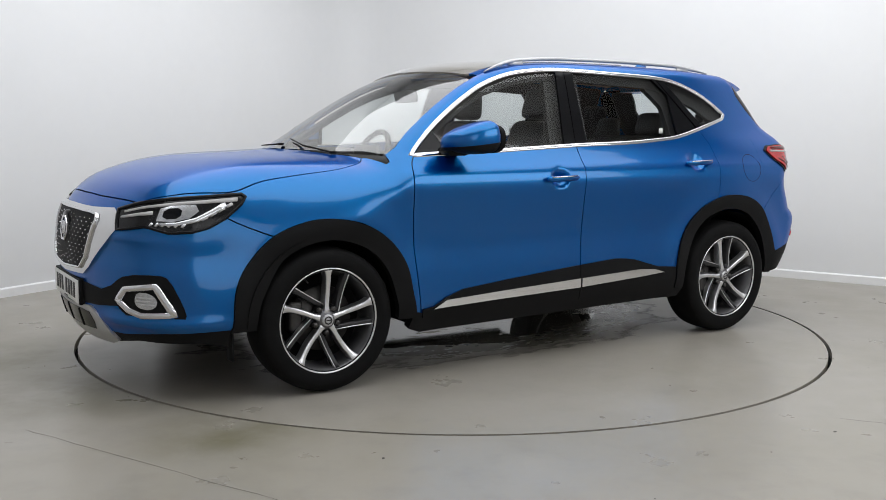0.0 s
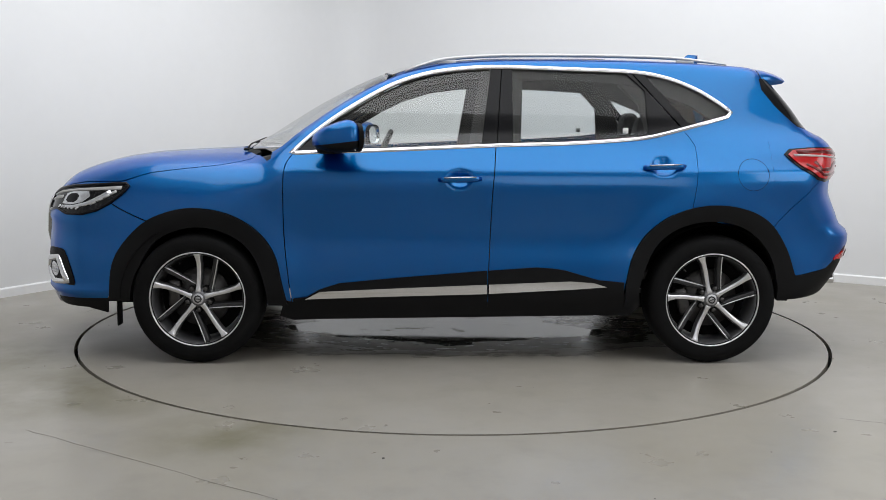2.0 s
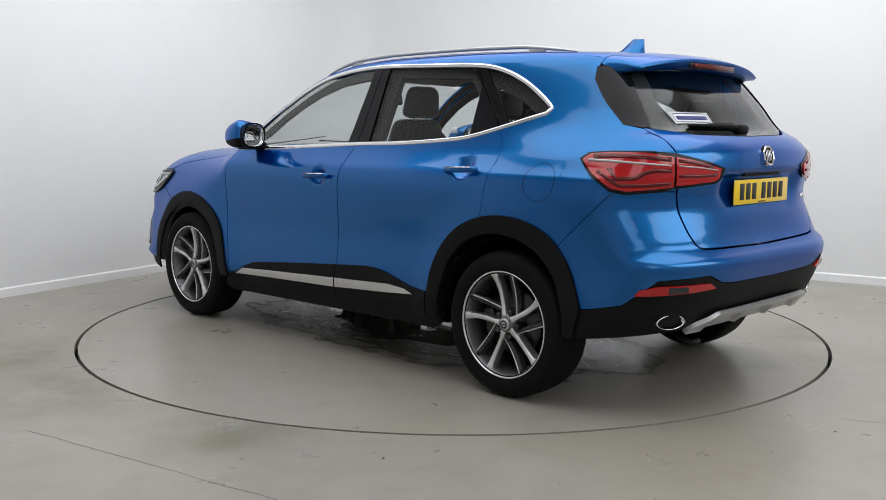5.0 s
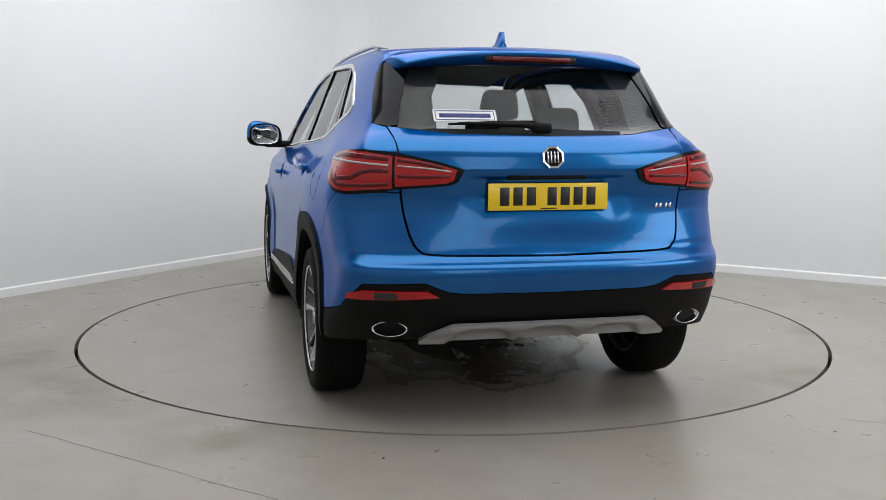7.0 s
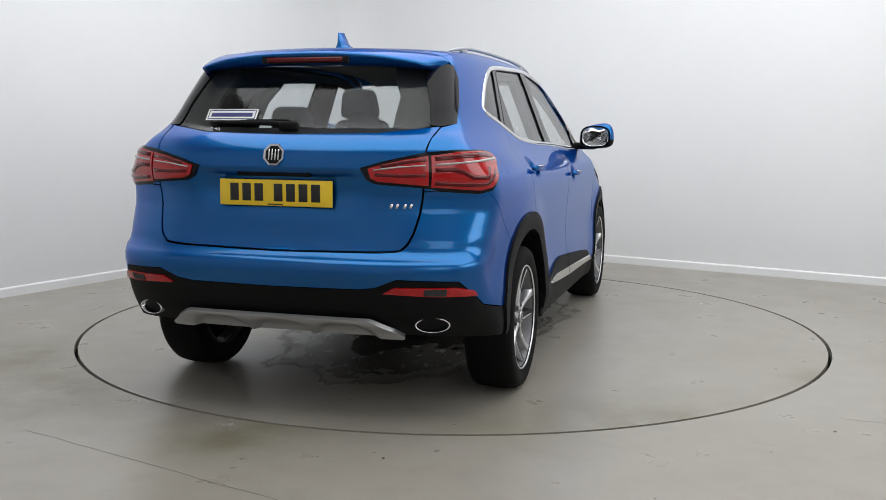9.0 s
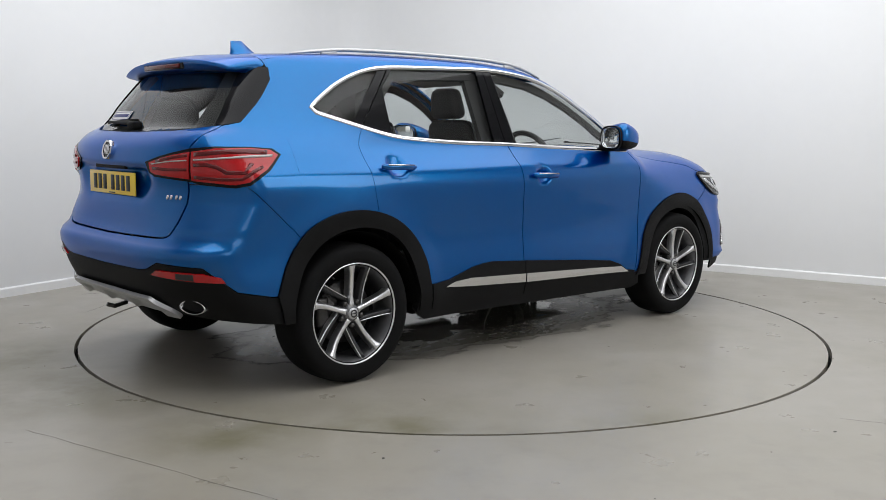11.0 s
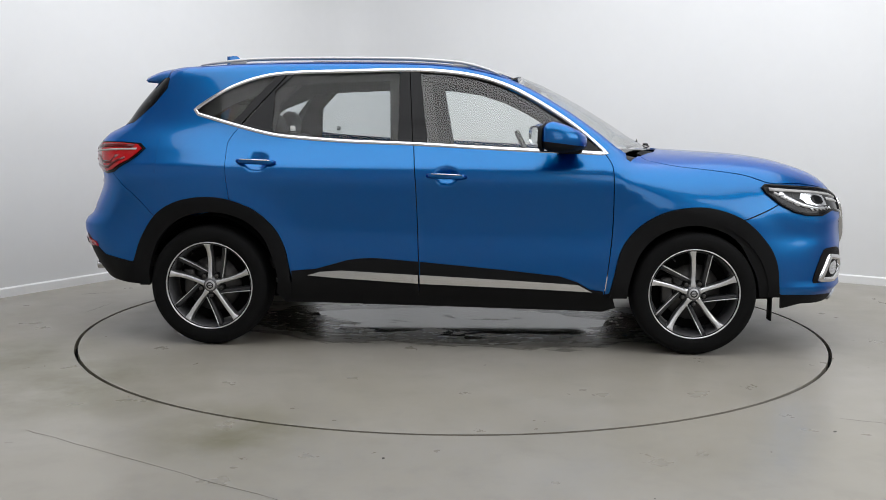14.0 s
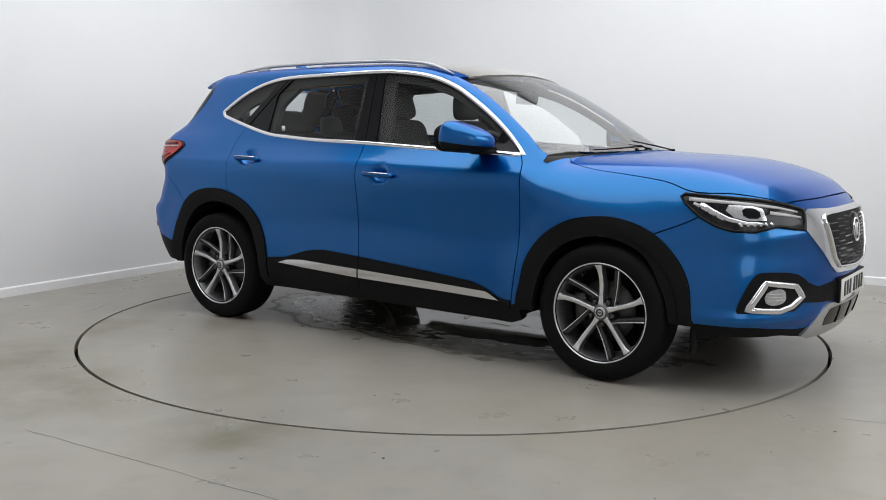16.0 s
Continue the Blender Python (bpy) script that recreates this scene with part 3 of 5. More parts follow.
HOOD_SIDE = spline([(2.14, 0.594), (2.00, 0.700), (1.79, 0.774), (1.62, 0.763), (1.40, 0.760), (1.237, 0.757), (1.11, 0.722), (1.07, 0.675)], 4)
BLUE_EDGE = spline([(-1.66, 1.462), (-1.727, 1.376), (-1.79, 1.315), (-1.85, 1.262)], 3)
HOOD_FRONT = spline([(2.236, 0.0), (2.232, 0.13), (2.221, 0.27), (2.190, 0.43), (2.14, 0.594)], 5)
G = 0.0026
SEAM_F = [(1.80, 0.90), (1.818, 0.841), (1.775, 0.817), (1.728, 0.795), (1.67, 0.771), (1.62, 0.752)]
SEAM_R = [(-1.93, 0.99), (-1.88, 0.945), (-1.83, 0.895), (-1.78, 0.85), (-1.74, 0.81), (-1.70, 0.772), (-1.66, 0.728)]
JOIN = [(-1.66, z) for z in np.linspace(1.48, 0.728, 14)]


def handle_dish(p):
    d = 0
    for hx, hz in HANDLES:
        r = np.hypot((p[:, 0] - hx) / 0.058, (p[:, 2] - hz) / 0.046)
        d = d - 0.025 * np.clip(1 - r ** 4, 0, 1) ** 0.7
    return d


HANDLES = ((-0.010, 0.981), (-1.080, 1.050))


def body_panels():
    # front door, rear door, wing, body side
    patch("front_door", "side", sd(*DOOR_FRONT, *DOOR_MID, (0.326, 1.129), (0.741, 1.115)), PAINT, car, gap=G, grid=0.018, shape=handle_dish, label="blue front door")
    patch("rear_door", "side", sd(*DOOR_MID[::-1], (-0.86, 0.31), *spline(ARCH_R)[:16], *DOOR_REAR[5:], (-1.03, 1.203), (-0.88, 1.185), (-0.575, 1.165)), PAINT, car, gap=G, grid=0.018, shape=handle_dish, label="blue rear door")
    wing = np.concatenate([sd(*DOOR_FRONT[::-1]), edge([0.90, 1.00]), tp((1.05, 0.70)), tp(*HOOD_SIDE[::-1]), sd(*SEAM_F), sd(*spline(ARCH_F)[17:])])
    patch("front_wing", "slant", wing, PAINT, car, gap=G, label="blue front wing")
    xs = np.arange(0.98, -1.69, -0.06)
    rail = edge(xs)
    side = np.concatenate([rail, sd(*JOIN, *spline(ARCH_R)[30:15:-1], *DOOR_REAR[5:], (-1.455, 1.312), *spline(DLO[:14], 3)[::-1])])
    patch("body_side", "side", side, PAINT, car, gap=0.0, grid=0.03, label="blue body side with roof pillar")
    # the strips along the roof's edges
    inner = rail * (1, 0, 0) + np.stack([0 * xs, rail[:, 1] - 0.055, 0 * xs], -1)
    inner = tp(*inner[::-1][:, :2])
    patch("roof_edge", "top", np.concatenate([rail, inner]), PAINT, car, grid=0.03)
    patch("roof_edge_lining", "top", np.concatenate([rail - (0, 0.02, 0), inner]), TRIM_GREY, car, off=-0.022, thick=0.0, grid=0.04)
    i0, i1 = 10, 45
    ri = inner[::-1]
    roof = np.concatenate([tp((0.415, 0.0), (0.40, 0.25), (0.365, 0.45)), ri[i0 + 1:i1], tp((-1.70, 0.3), (-1.70, 0.0))])
    patch("roof_panel", "top", sym(roof), PAINT, car, off=0.0, gap=G, pair=False, label="blue roof")
    sun = tp((0.413, 0.0), (0.398, 0.25), (0.364, 0.45), (0.35, 0.53), (0.05, 0.52), (-0.80, 0.50), (-0.84, 0.44), (-0.86, 0.0))
    patch("panoramic_sunroof", "top", sym(sun), ROOF_GLASS, car, off=0.003, pair=False, label="glass panoramic sunroof with its beige blind closed")
    screen = np.concatenate([tp((1.215, 0.0), (1.19, 0.25), (1.12, 0.48), (1.04, 0.62)), ri[0:i0 + 1] + (0, -0.004, 0), tp((0.375, 0.45), (0.41, 0.25), (0.425, 0.0))])
    patch("windscreen", "top", sym(screen), SCREEN, car, off=-0.003, thick=0.004, pair=False, label="clear windscreen")
    hood = np.concatenate([tp(*HOOD_FRONT), tp(*HOOD_SIDE[1:]), tp((1.175, 0.45), (1.225, 0.2), (1.245, 0.0))])
    patch("bonnet", "top", sym(hood), PAINT, car, gap=G, pair=False, label="blue bonnet")
    cowl = np.concatenate([tp((1.30, 0.0), (1.285, 0.2), (1.22, 0.45), (1.15, 0.55), (1.08, 0.55), (1.10, 0.48), (1.17, 0.25), (1.19, 0.0))])
    patch("cowl", "top", sym(cowl), PLASTIC, car, off=-0.024, pair=False, label="black plastic cowl below the windscreen")
    # front bumper and the black lip below it
    bump = np.concatenate([tp(*HOOD_FRONT), sd(*SEAM_F, *spline(ARCH_F)[14::-1], (1.83, 0.345)), fr((0.76, 0.335), (0.55, 0.31), (0.0, 0.31))])
    def cheeks(p):
        a, z = np.abs(np.arctan2(p[:, 1], p[:, 0] - 1.1)), p[:, 2]
        mid = np.clip((a - 0.28) / 0.15, 0, 1) * np.clip((0.92 - a) / 0.2, 0, 1)
        brow = 0.009 * np.exp(-((z - 0.755 + 0.10 * (a - 0.5)) / 0.018) ** 2) * np.clip((0.75 - a) / 0.25, 0, 1)
        hollow = -0.007 * np.exp(-((z - 0.665) / 0.05) ** 2)
        lip_ = 0.020 * np.exp(-((z - 0.375) / 0.025) ** 2)
        return mid * (brow + hollow + lip_)
    patch("front_bumper", "nose", sym(bump), PAINT, car, gap=G, pair=False, grid=0.018, shape=cheeks, label="blue front bumper")
    lip = np.concatenate([fr((0.0, 0.312), (0.55, 0.312), (0.76, 0.337)), sd((1.83, 0.347), (1.84, 0.265), (1.95, 0.290)), fr((0.62, 0.285), (0.4, 0.250), (0.0, 0.240))])
    patch("front_lip", "nose", sym(lip), PLASTIC, car, off=-0.004, pair=False, label="black plastic lower lip")
    # rear: quarter, tailgate, bumper, black valance
    q = np.concatenate([sd(*BLUE_EDGE), rr((0.645, 1.245), (0.632, 1.20), (0.625, 1.143), (0.620, 0.985)), sd(*SEAM_R, *JOIN[-2:0:-1])])
    patch("rear_quarter", "stern", q, PAINT, car, grid=0.03)
    gate = rr((0.0, 1.215), (0.40, 1.222), (0.60, 1.246), *spline([(0.640, 1.25), (0.630, 1.20), (0.623, 1.143), (0.616, 1.0), (0.597, 0.87), (0.580, 0.80), (0.553, 0.757), (0.50, 0.740), (0.25, 0.734), (0.0, 0.730)], 4))

    def dish(p):
        y, z = np.abs(p[:, 1]), p[:, 2]
        a = np.clip((0.44 - y - (1.06 - z) * 0.12) / 0.14, 0, 1) * np.clip((1.064 - z) / 0.012, 0, 1) * np.clip((z - 0.85) / 0.12, 0, 1)
        return -0.028 * a * a * (3 - 2 * a)
    patch("tailgate", "rear", sym(gate), PAINT, car, gap=G, pair=False, grid=0.02, label="blue tailgate", shape=dish)
    low = np.concatenate([rr(*spline([(0.0, 0.727), (0.25, 0.731), (0.50, 0.737), (0.556, 0.754), (0.584, 0.798), (0.601, 0.87), (0.618, 0.982)], 4)), sd(*SEAM_R, *spline(ARCH_R)[33:], (-1.82, 0.477), (-1.979, 0.51), (-2.05, 0.57)),
                          rr((0.776, 0.62), (0.544, 0.63), (0.452, 0.593), (0.383, 0.584), (0.0, 0.579))])
    patch("rear_bumper", "stern", sym(low), PAINT, car, gap=G, pair=False, grid=0.03, label="blue rear bumper")
    val = np.concatenate([rr((0.0, 0.577), (0.383, 0.582), (0.452, 0.591), (0.544, 0.628), (0.776, 0.618)), sd((-2.05, 0.568), (-1.979, 0.508), (-1.82, 0.475), (-1.785, 0.47), (-1.745, 0.345), (-1.955, 0.365)), rr((0.60, 0.38), (0.0, 0.38))])
    patch("rear_valance", "stern", sym(val), PLASTIC, car, off=-0.002, pair=False, grid=0.03, label="black plastic lower rear bumper")
    # sill and the black lower doors, the bright strips
    patch("sill", "side", sd((0.905, 0.345), (0.86, 0.335), (-0.86, 0.335), (-0.90, 0.42), (-0.955, 0.41), (-0.968, 0.31), (-0.92, 0.262), (0.86, 0.235), (0.93, 0.26)), PLASTIC, car, off=0.004, thick=0.05, label="black plastic sill")
    patch("door_cladding", "side", sd((0.86, 0.352), (0.79, 0.36), (0.72, 0.40), (0.619, 0.433), (0.324, 0.462), (-0.157, 0.501), (-0.157, 0.31), (0.858, 0.31)), PLASTIC, car, off=0.010, thick=0.012, label="black lower door cladding")
    patch("door_cladding", "side", sd((-0.163, 0.501), (-0.418, 0.519), (-0.50, 0.514), (-0.567, 0.504), (-0.748, 0.452), (-0.88, 0.442), (-0.872, 0.31), (-0.163, 0.31)), PLASTIC, car, off=0.010, thick=0.012, label="black lower door cladding")
    patch("bright_strip", "side", sd((0.80, 0.352), (0.72, 0.390), (0.40, 0.405), (-0.156, 0.429), (-0.156, 0.381), (0.40, 0.366)), CHROME, car, off=0.018, thick=0.012, grid=0.05)
    patch("bright_strip", "side", sd((-0.166, 0.429), (-0.599, 0.447), (-0.72, 0.438), (-0.792, 0.417), (-0.6, 0.403), (-0.166, 0.382)), CHROME, car, off=0.018, thick=0.012, grid=0.05)
    # wheel-arch cladding
    inner_f = [(1.715, 0.335), (1.70, 0.42), (1.669, 0.50), (1.577, 0.645), (1.431, 0.715), (1.286, 0.720), (1.142, 0.662), (1.050, 0.555), (1.00, 0.40), (0.99, 0.318)]
    patch("arch_cladding", "side", sd((1.83, 0.335), *spline(ARCH_F), (0.885, 0.318), *spline(inner_f)[::-1]), PLASTIC, car, off=0.012, thick=0.05, grid=0.04, label="black wheel arch cladding")
    inner_r = [(-0.955, 0.315), (-0.965, 0.441), (-1.035, 0.621), (-1.156, 0.728), (-1.333, 0.768), (-1.514, 0.729), (-1.645, 0.608), (-1.70, 0.45), (-1.705, 0.345)]
    patch("arch_cladding", "side", sd((-0.885, 0.315), *spline(ARCH_R), (-1.76, 0.345), *spline(inner_r)[::-1]), PLASTIC, car, off=0.012, thick=0.05, grid=0.04, label="black wheel arch cladding")


def windows():
    patch("front_side_window", "side", sd((0.80, 1.128), (0.72, 1.215), (0.60, 1.300), (0.46, 1.388), (0.31, 1.465), (0.14, 1.52), (-0.06, 1.55), (-0.20, 1.558), (-0.14, 1.155), (0.33, 1.138)), GLASS, car, off=-0.012, thick=0.004, label="clear front side window")
    patch("rear_side_window", "side", sd((-0.27, 1.558), (-0.58, 1.550), (-0.93, 1.538), (-1.01, 1.45), (-1.04, 1.215), (-0.88, 1.192), (-0.575, 1.172), (-0.27, 1.160)), TINT, car, off=-0.012, thick=0.004, label="tinted rear side window")
    patch("quarter_window", "side", sd((-0.97, 1.535), (-1.13, 1.508), (-1.28, 1.448), (-1.40, 1.375), (-1.458, 1.335), (-1.44, 1.318), (-1.18, 1.248)), TINT, car, off=-0.010, thick=0.004, label="tinted quarter window")
    patch("b_pillar", "side", sd((-0.183, 1.560), (-0.240, 1.561), (-0.207, 1.156), (-0.127, 1.152)), GLOSS, car, off=-0.003, label="gloss black door pillar")
    patch("b_pillar", "side", sd((-0.245, 1.561), (-0.298, 1.560), (-0.295, 1.162), (-0.212, 1.157)), GLOSS, car, off=-0.003, label="gloss black door pillar")
    patch("c_pillar", "side", sd((-0.915, 1.545), (-0.945, 1.544), (-1.195, 1.25), (-1.02, 1.212), (-1.015, 1.45)), GLOSS, car, off=-0.003, label="gloss black door pillar")
    patch("c_pillar", "side", sd((-0.955, 1.543), (-1.02, 1.53), (-1.25, 1.268), (-1.205, 1.255)), GLOSS, car, off=-0.003, label="gloss black pillar")
    patch("mirror_foot", "side", sd((0.845, 1.120), (0.71, 1.232), (0.66, 1.125)), GLOSS, car, off=-0.004)
    ribbon("window_trim", "side", sd(*spline(DLO[:14], 4), *spline(DLO[14:], 3)), 0.022, CHROME, car, off=-0.002, high=0.007, closed=True, label="bright metal window surround")
    patch("rear_window", "rear", sym(rr((0.0, 1.220), (0.40, 1.226), (0.60, 1.250), (0.632, 1.258), (0.600, 1.33), (0.570, 1.41), (0.540, 1.485), (0.50, 1.51), (0.0, 1.515))), TINT, car, off=-0.004, thick=0.004, pair=False, label="tinted rear window")
    band = np.concatenate([sd((-1.652, 1.52), *BLUE_EDGE), rr((0.640, 1.250), (0.600, 1.254), (0.580, 1.33), (0.552, 1.41), (0.520, 1.485), (0.50, 1.53))])
    patch("rear_window_border", "stern", band, GLOSS, car, off=0.001, grid=0.03, label="gloss black rear window border")


body_panels()
windows()

# ---------------------------------------------------------------- wheels


def wheel():
    w = new("wheel")
    w.parent = car
    prof = [(0.238, -0.10), (0.262, -0.112), (0.30, -0.116), (0.325, -0.108), (0.338, -0.09), (0.343, -0.05), (0.344, 0.0), (0.343, 0.05), (0.338, 0.09), (0.325, 0.108), (0.30, 0.116), (0.262, 0.112), (0.238, 0.10)]
    part("tyre", lathe(prof, 96), RUBBER, w, "black road tyre")
    part("rim", lathe([(0.250, 0.098), (0.247, 0.105), (0.240, 0.098), (0.232, 0.085), (0.222, 0.02), (0.215, -0.09), (0.238, -0.10)], 96), ALLOY_GREY, w, "grey alloy rim with a machined lip")
    part("rim_lip", lathe([(0.251, 0.098), (0.2525, 0.104), (0.249, 0.1085), (0.2445, 0.107), (0.243, 0.102)], 96), ALLOY, w, "machined bright lip")
    part("brake_disc", lathe([(0.02, 0.015), (0.155, 0.015), (0.158, 0.0), (0.155, -0.012), (0.02, -0.012)], 64), STEEL, w, "bare steel brake disc")
    part("back_plate", lathe([(0.01, -0.03), (0.215, -0.03)], 48), DARK, w)
    part("calliper", rbox((0.07, 0.07, 0.15), (0.135, 0.0, 0.02), 0.015, 2), STEEL, w)
    part("hub", lathe([(0.001, 0.088), (0.030, 0.088), (0.036, 0.085), (0.044, 0.078), (0.062, 0.050), (0.070, 0.02)], 48), ALLOY_GREY, w)
    part("centre_cap", lathe([(0.001, 0.0935), (0.026, 0.0935), (0.029, 0.090), (0.029, 0.08)], 32), SATIN, w, "round metal centre cap")
    part("cap_badge", joined(lathe([(0.014, 0.0955), (0.018, 0.0965), (0.021, 0.0955)], 8), rbox((0.022, 0.002, 0.005), (0, 0.0955, 0), 0.0008, 1)), INK, w)

    def at(a, r, side, h):
        u, v = Vector((math.cos(a), 0, math.sin(a))), Vector((-math.sin(a), 0, math.cos(a)))
        return u * r + v * side + Vector((0, h, 0))

    def bar(line):
        """A bar with sloping flanks along rows of (point, sideways, half width, depth of flank)."""
        bm = bmesh.new()
        rows = []
        for p, t_, hw, deep in line:
            rows.append([bm.verts.new(p + t_ * hw * k + Vector((0, e, 0))) for k, e in ((-1.35, -deep), (-1.0, -0.003), (-0.86, 0.0), (0.86, 0.0), (1.0, -0.003), (1.35, -deep))])
        for a, b in zip(rows, rows[1:]):
            for k in range(5):
                bm.faces.new((a[k], a[k + 1], b[k + 1], b[k]))
        for row in (rows[0], rows[-1]):
            bm.faces.new(row)
        bmesh.ops.recalc_face_normals(bm, faces=bm.faces[:])
        return bm

    def spoke(a):
        """A slender main spoke that flares into the rim and into the hub."""
        line = []
        for i in range(13):
            k = i / 12
            hw = 0.0098 + 0.0032 * k + 0.011 * max(0, k - 0.78) / 0.22 * max(0, k - 0.78) / 0.22 + 0.006 * max(0, 0.2 - k) / 0.2
            h = 0.084 + 0.018 * k - 0.014 * math.sin(math.pi * k)
            b = a + 0.05 * math.sin(math.pi * k)
            line.append((at(b, 0.030 + 0.216 * k, 0, h), Vector((-math.sin(b), 0, math.cos(b))), hw, 0.042))
        return bar(line)

    def branch(a, lean, hw, lift):
        """A lower spoke from beside the next nut out to the rim."""
        p, q = at(a + 1.02, 0.066, 0, 0.064), at(a + 0.43, 0.240, 0, 0.094)
        d = (q - p).normalized()
        t_ = Vector((d.z, 0, -d.x))
        t_ *= 1 if t_.dot(at(a + 0.9, 1, 0, 0)) > 0 else -1
        return bar([(p.lerp(q, k) + t_ * lean + Vector((0, lift - 0.010 * math.sin(math.pi * k), 0)), t_, hw * (0.8 + 0.3 * k), 0.036) for k in np.linspace(0, 1, 9)])
    for i in range(5):
        a = 2 * math.pi * (i + 0.25) / 5
        part("spoke", spoke(a), ALLOY, w, "machined bright spoke")
        low = part("branch_spoke", branch(a, 0.0, 0.0115, 0.0), ALLOY_DARK, w, "grey painted lower spoke")
        part("branch_edge", branch(a, 0.0105, 0.0028, 0.003), ALLOY, low)
        part("wheel_nut", nut(a + 0.63), STEEL, w)
        part("nut_well", well(a + 0.63), DARK, w)
    valve = tube([at(1.1, 0.222, 0, 0.05), at(1.1, 0.205, 0, 0.075)], 0.004, 6)
    part("tyre_valve", valve, STEEL, w)
    return w


def nut(a):
    bm = lathe([(0.001, 0.082), (0.0095, 0.082), (0.0125, 0.078), (0.0125, 0.04)], 12)
    bmesh.ops.translate(bm, verts=bm.verts[:], vec=(0.061 * math.cos(a), 0, 0.061 * math.sin(a)))
    return bm


def well(a):
    bm = lathe([(0.0125, 0.066), (0.0175, 0.067), (0.0175, 0.03)], 16)
    bmesh.ops.translate(bm, verts=bm.verts[:], vec=(0.061 * math.cos(a), 0, 0.061 * math.sin(a)))
    return bm


first = wheel()
first.matrix_basis = pose(OX + 1.36, OY + 0.795, 0.344)
tagged(first, "five-spoke silver alloy wheel")
for x, y, turn, spin in ((-1.36, 0.795, 0, 16), (1.36, -0.795, 180, 4), (-1.36, -0.795, 180, 3)):
    copy_thing(first, pose(OX + x, OY + y, 0.344, 0, spin, turn))


# ---------------------------------------------------------------- black underside and inner shell
def inner_shell():
    part("underbody", rbox((1.74, 1.50, 0.10), (0, 0, 0.30), 0.03), DARK, car)
    part("engine_tray", rbox((0.6, 1.1, 0.2), (1.6, 0, 0.36), 0.03), DARK, car)
    part("boot_floor", rbox((0.6, 1.1, 0.16), (-1.60, 0, 0.43), 0.03), DARK, car)
    for x in (1.36, -1.36):
        for s in (1, -1):
            bm = bmesh.new()
            rows = []
            for y in (0.50, 0.90):
                rows.append([bm.verts.new((x + 0.40 * math.cos(a), s * y, 0.345 + 0.40 * math.sin(a))) for a in np.linspace(0.0, math.pi, 28)])
            for i in range(27):
                bm.faces.new((rows[0][i], rows[0][i + 1], rows[1][i + 1], rows[1][i]))
            bm.faces.new(rows[0])
            part("arch_liner", bm, DARK, car)
    part("bulkhead", joined(rbox((0.10, 1.45, 0.70), (1.02, 0, 0.68), 0.03), rbox((1.0, 1.0, 0.45), (1.6, 0, 0.68), 0.05)), DARK, car)


inner_shell()

# ---------------------------------------------------------------- front of the car
nz = lambda *pts: on("nose", *pts)
st = lambda *pts: on("stern", *pts)


def badge(at, turn, r, name):
    """An eight-sided badge: bright rim, black field, plain bright bars."""
    base = lathe([(r * 0.80, 0.006), (r * 0.98, 0.008), (r, 0.003), (r, -0.012)], 8)
    m = Matrix.Translation(at) @ turn @ pose(0, 0, 0, 0, 22.5, 0)
    bmesh.ops.transform(base, matrix=m, verts=base.verts[:])
    ob = part(name, base, CHROME, car, "eight-sided bright metal badge", smooth=False)
    field = lathe([(0.001, 0.003), (r * 0.82, 0.003), (r * 0.82, -0.008)], 8)
    bmesh.ops.transform(field, matrix=m, verts=field.verts[:])
    part("badge_field", field, GLOSS, ob, smooth=False)
    m2 = Matrix.Translation(at) @ turn
    for k in (-0.42, -0.14, 0.16, 0.44):
        bar = rbox((r * 0.13, 0.006, r * 0.95), (r * k, 0.004, 0), 0.001, 1)
        bmesh.ops.transform(bar, matrix=m2, verts=bar.verts[:])
        part("badge_bar", bar, CHROME, ob)


def number_plate(at, turn, base, name):
    """A plate with plain bars where its characters stand."""
    bm = rbox((0.520, 0.006, 0.111), (0, 0, 0), 0.0025, 2)
    m = Matrix.Translation(at) @ turn
    bmesh.ops.transform(bm, matrix=m, verts=bm.verts[:])
    ob = part(name, bm, base, car, "number plate with dark bars")
    for k in (-0.185, -0.128, -0.071, -0.014, 0.076, 0.133, 0.190):
        bar = rbox((0.040, 0.002, 0.074), (k, 0.0035, 0.002), 0.0006, 1)
        bmesh.ops.transform(bar, matrix=m, verts=bar.verts[:])
        part("character_bar", bar, INK, ob)
    line = rbox((0.07, 0.002, 0.005), (0, 0.0035, -0.048), 0.0005, 1)
    bmesh.ops.transform(line, matrix=m, verts=line.verts[:])
    part("maker_bar", line, INK, ob)


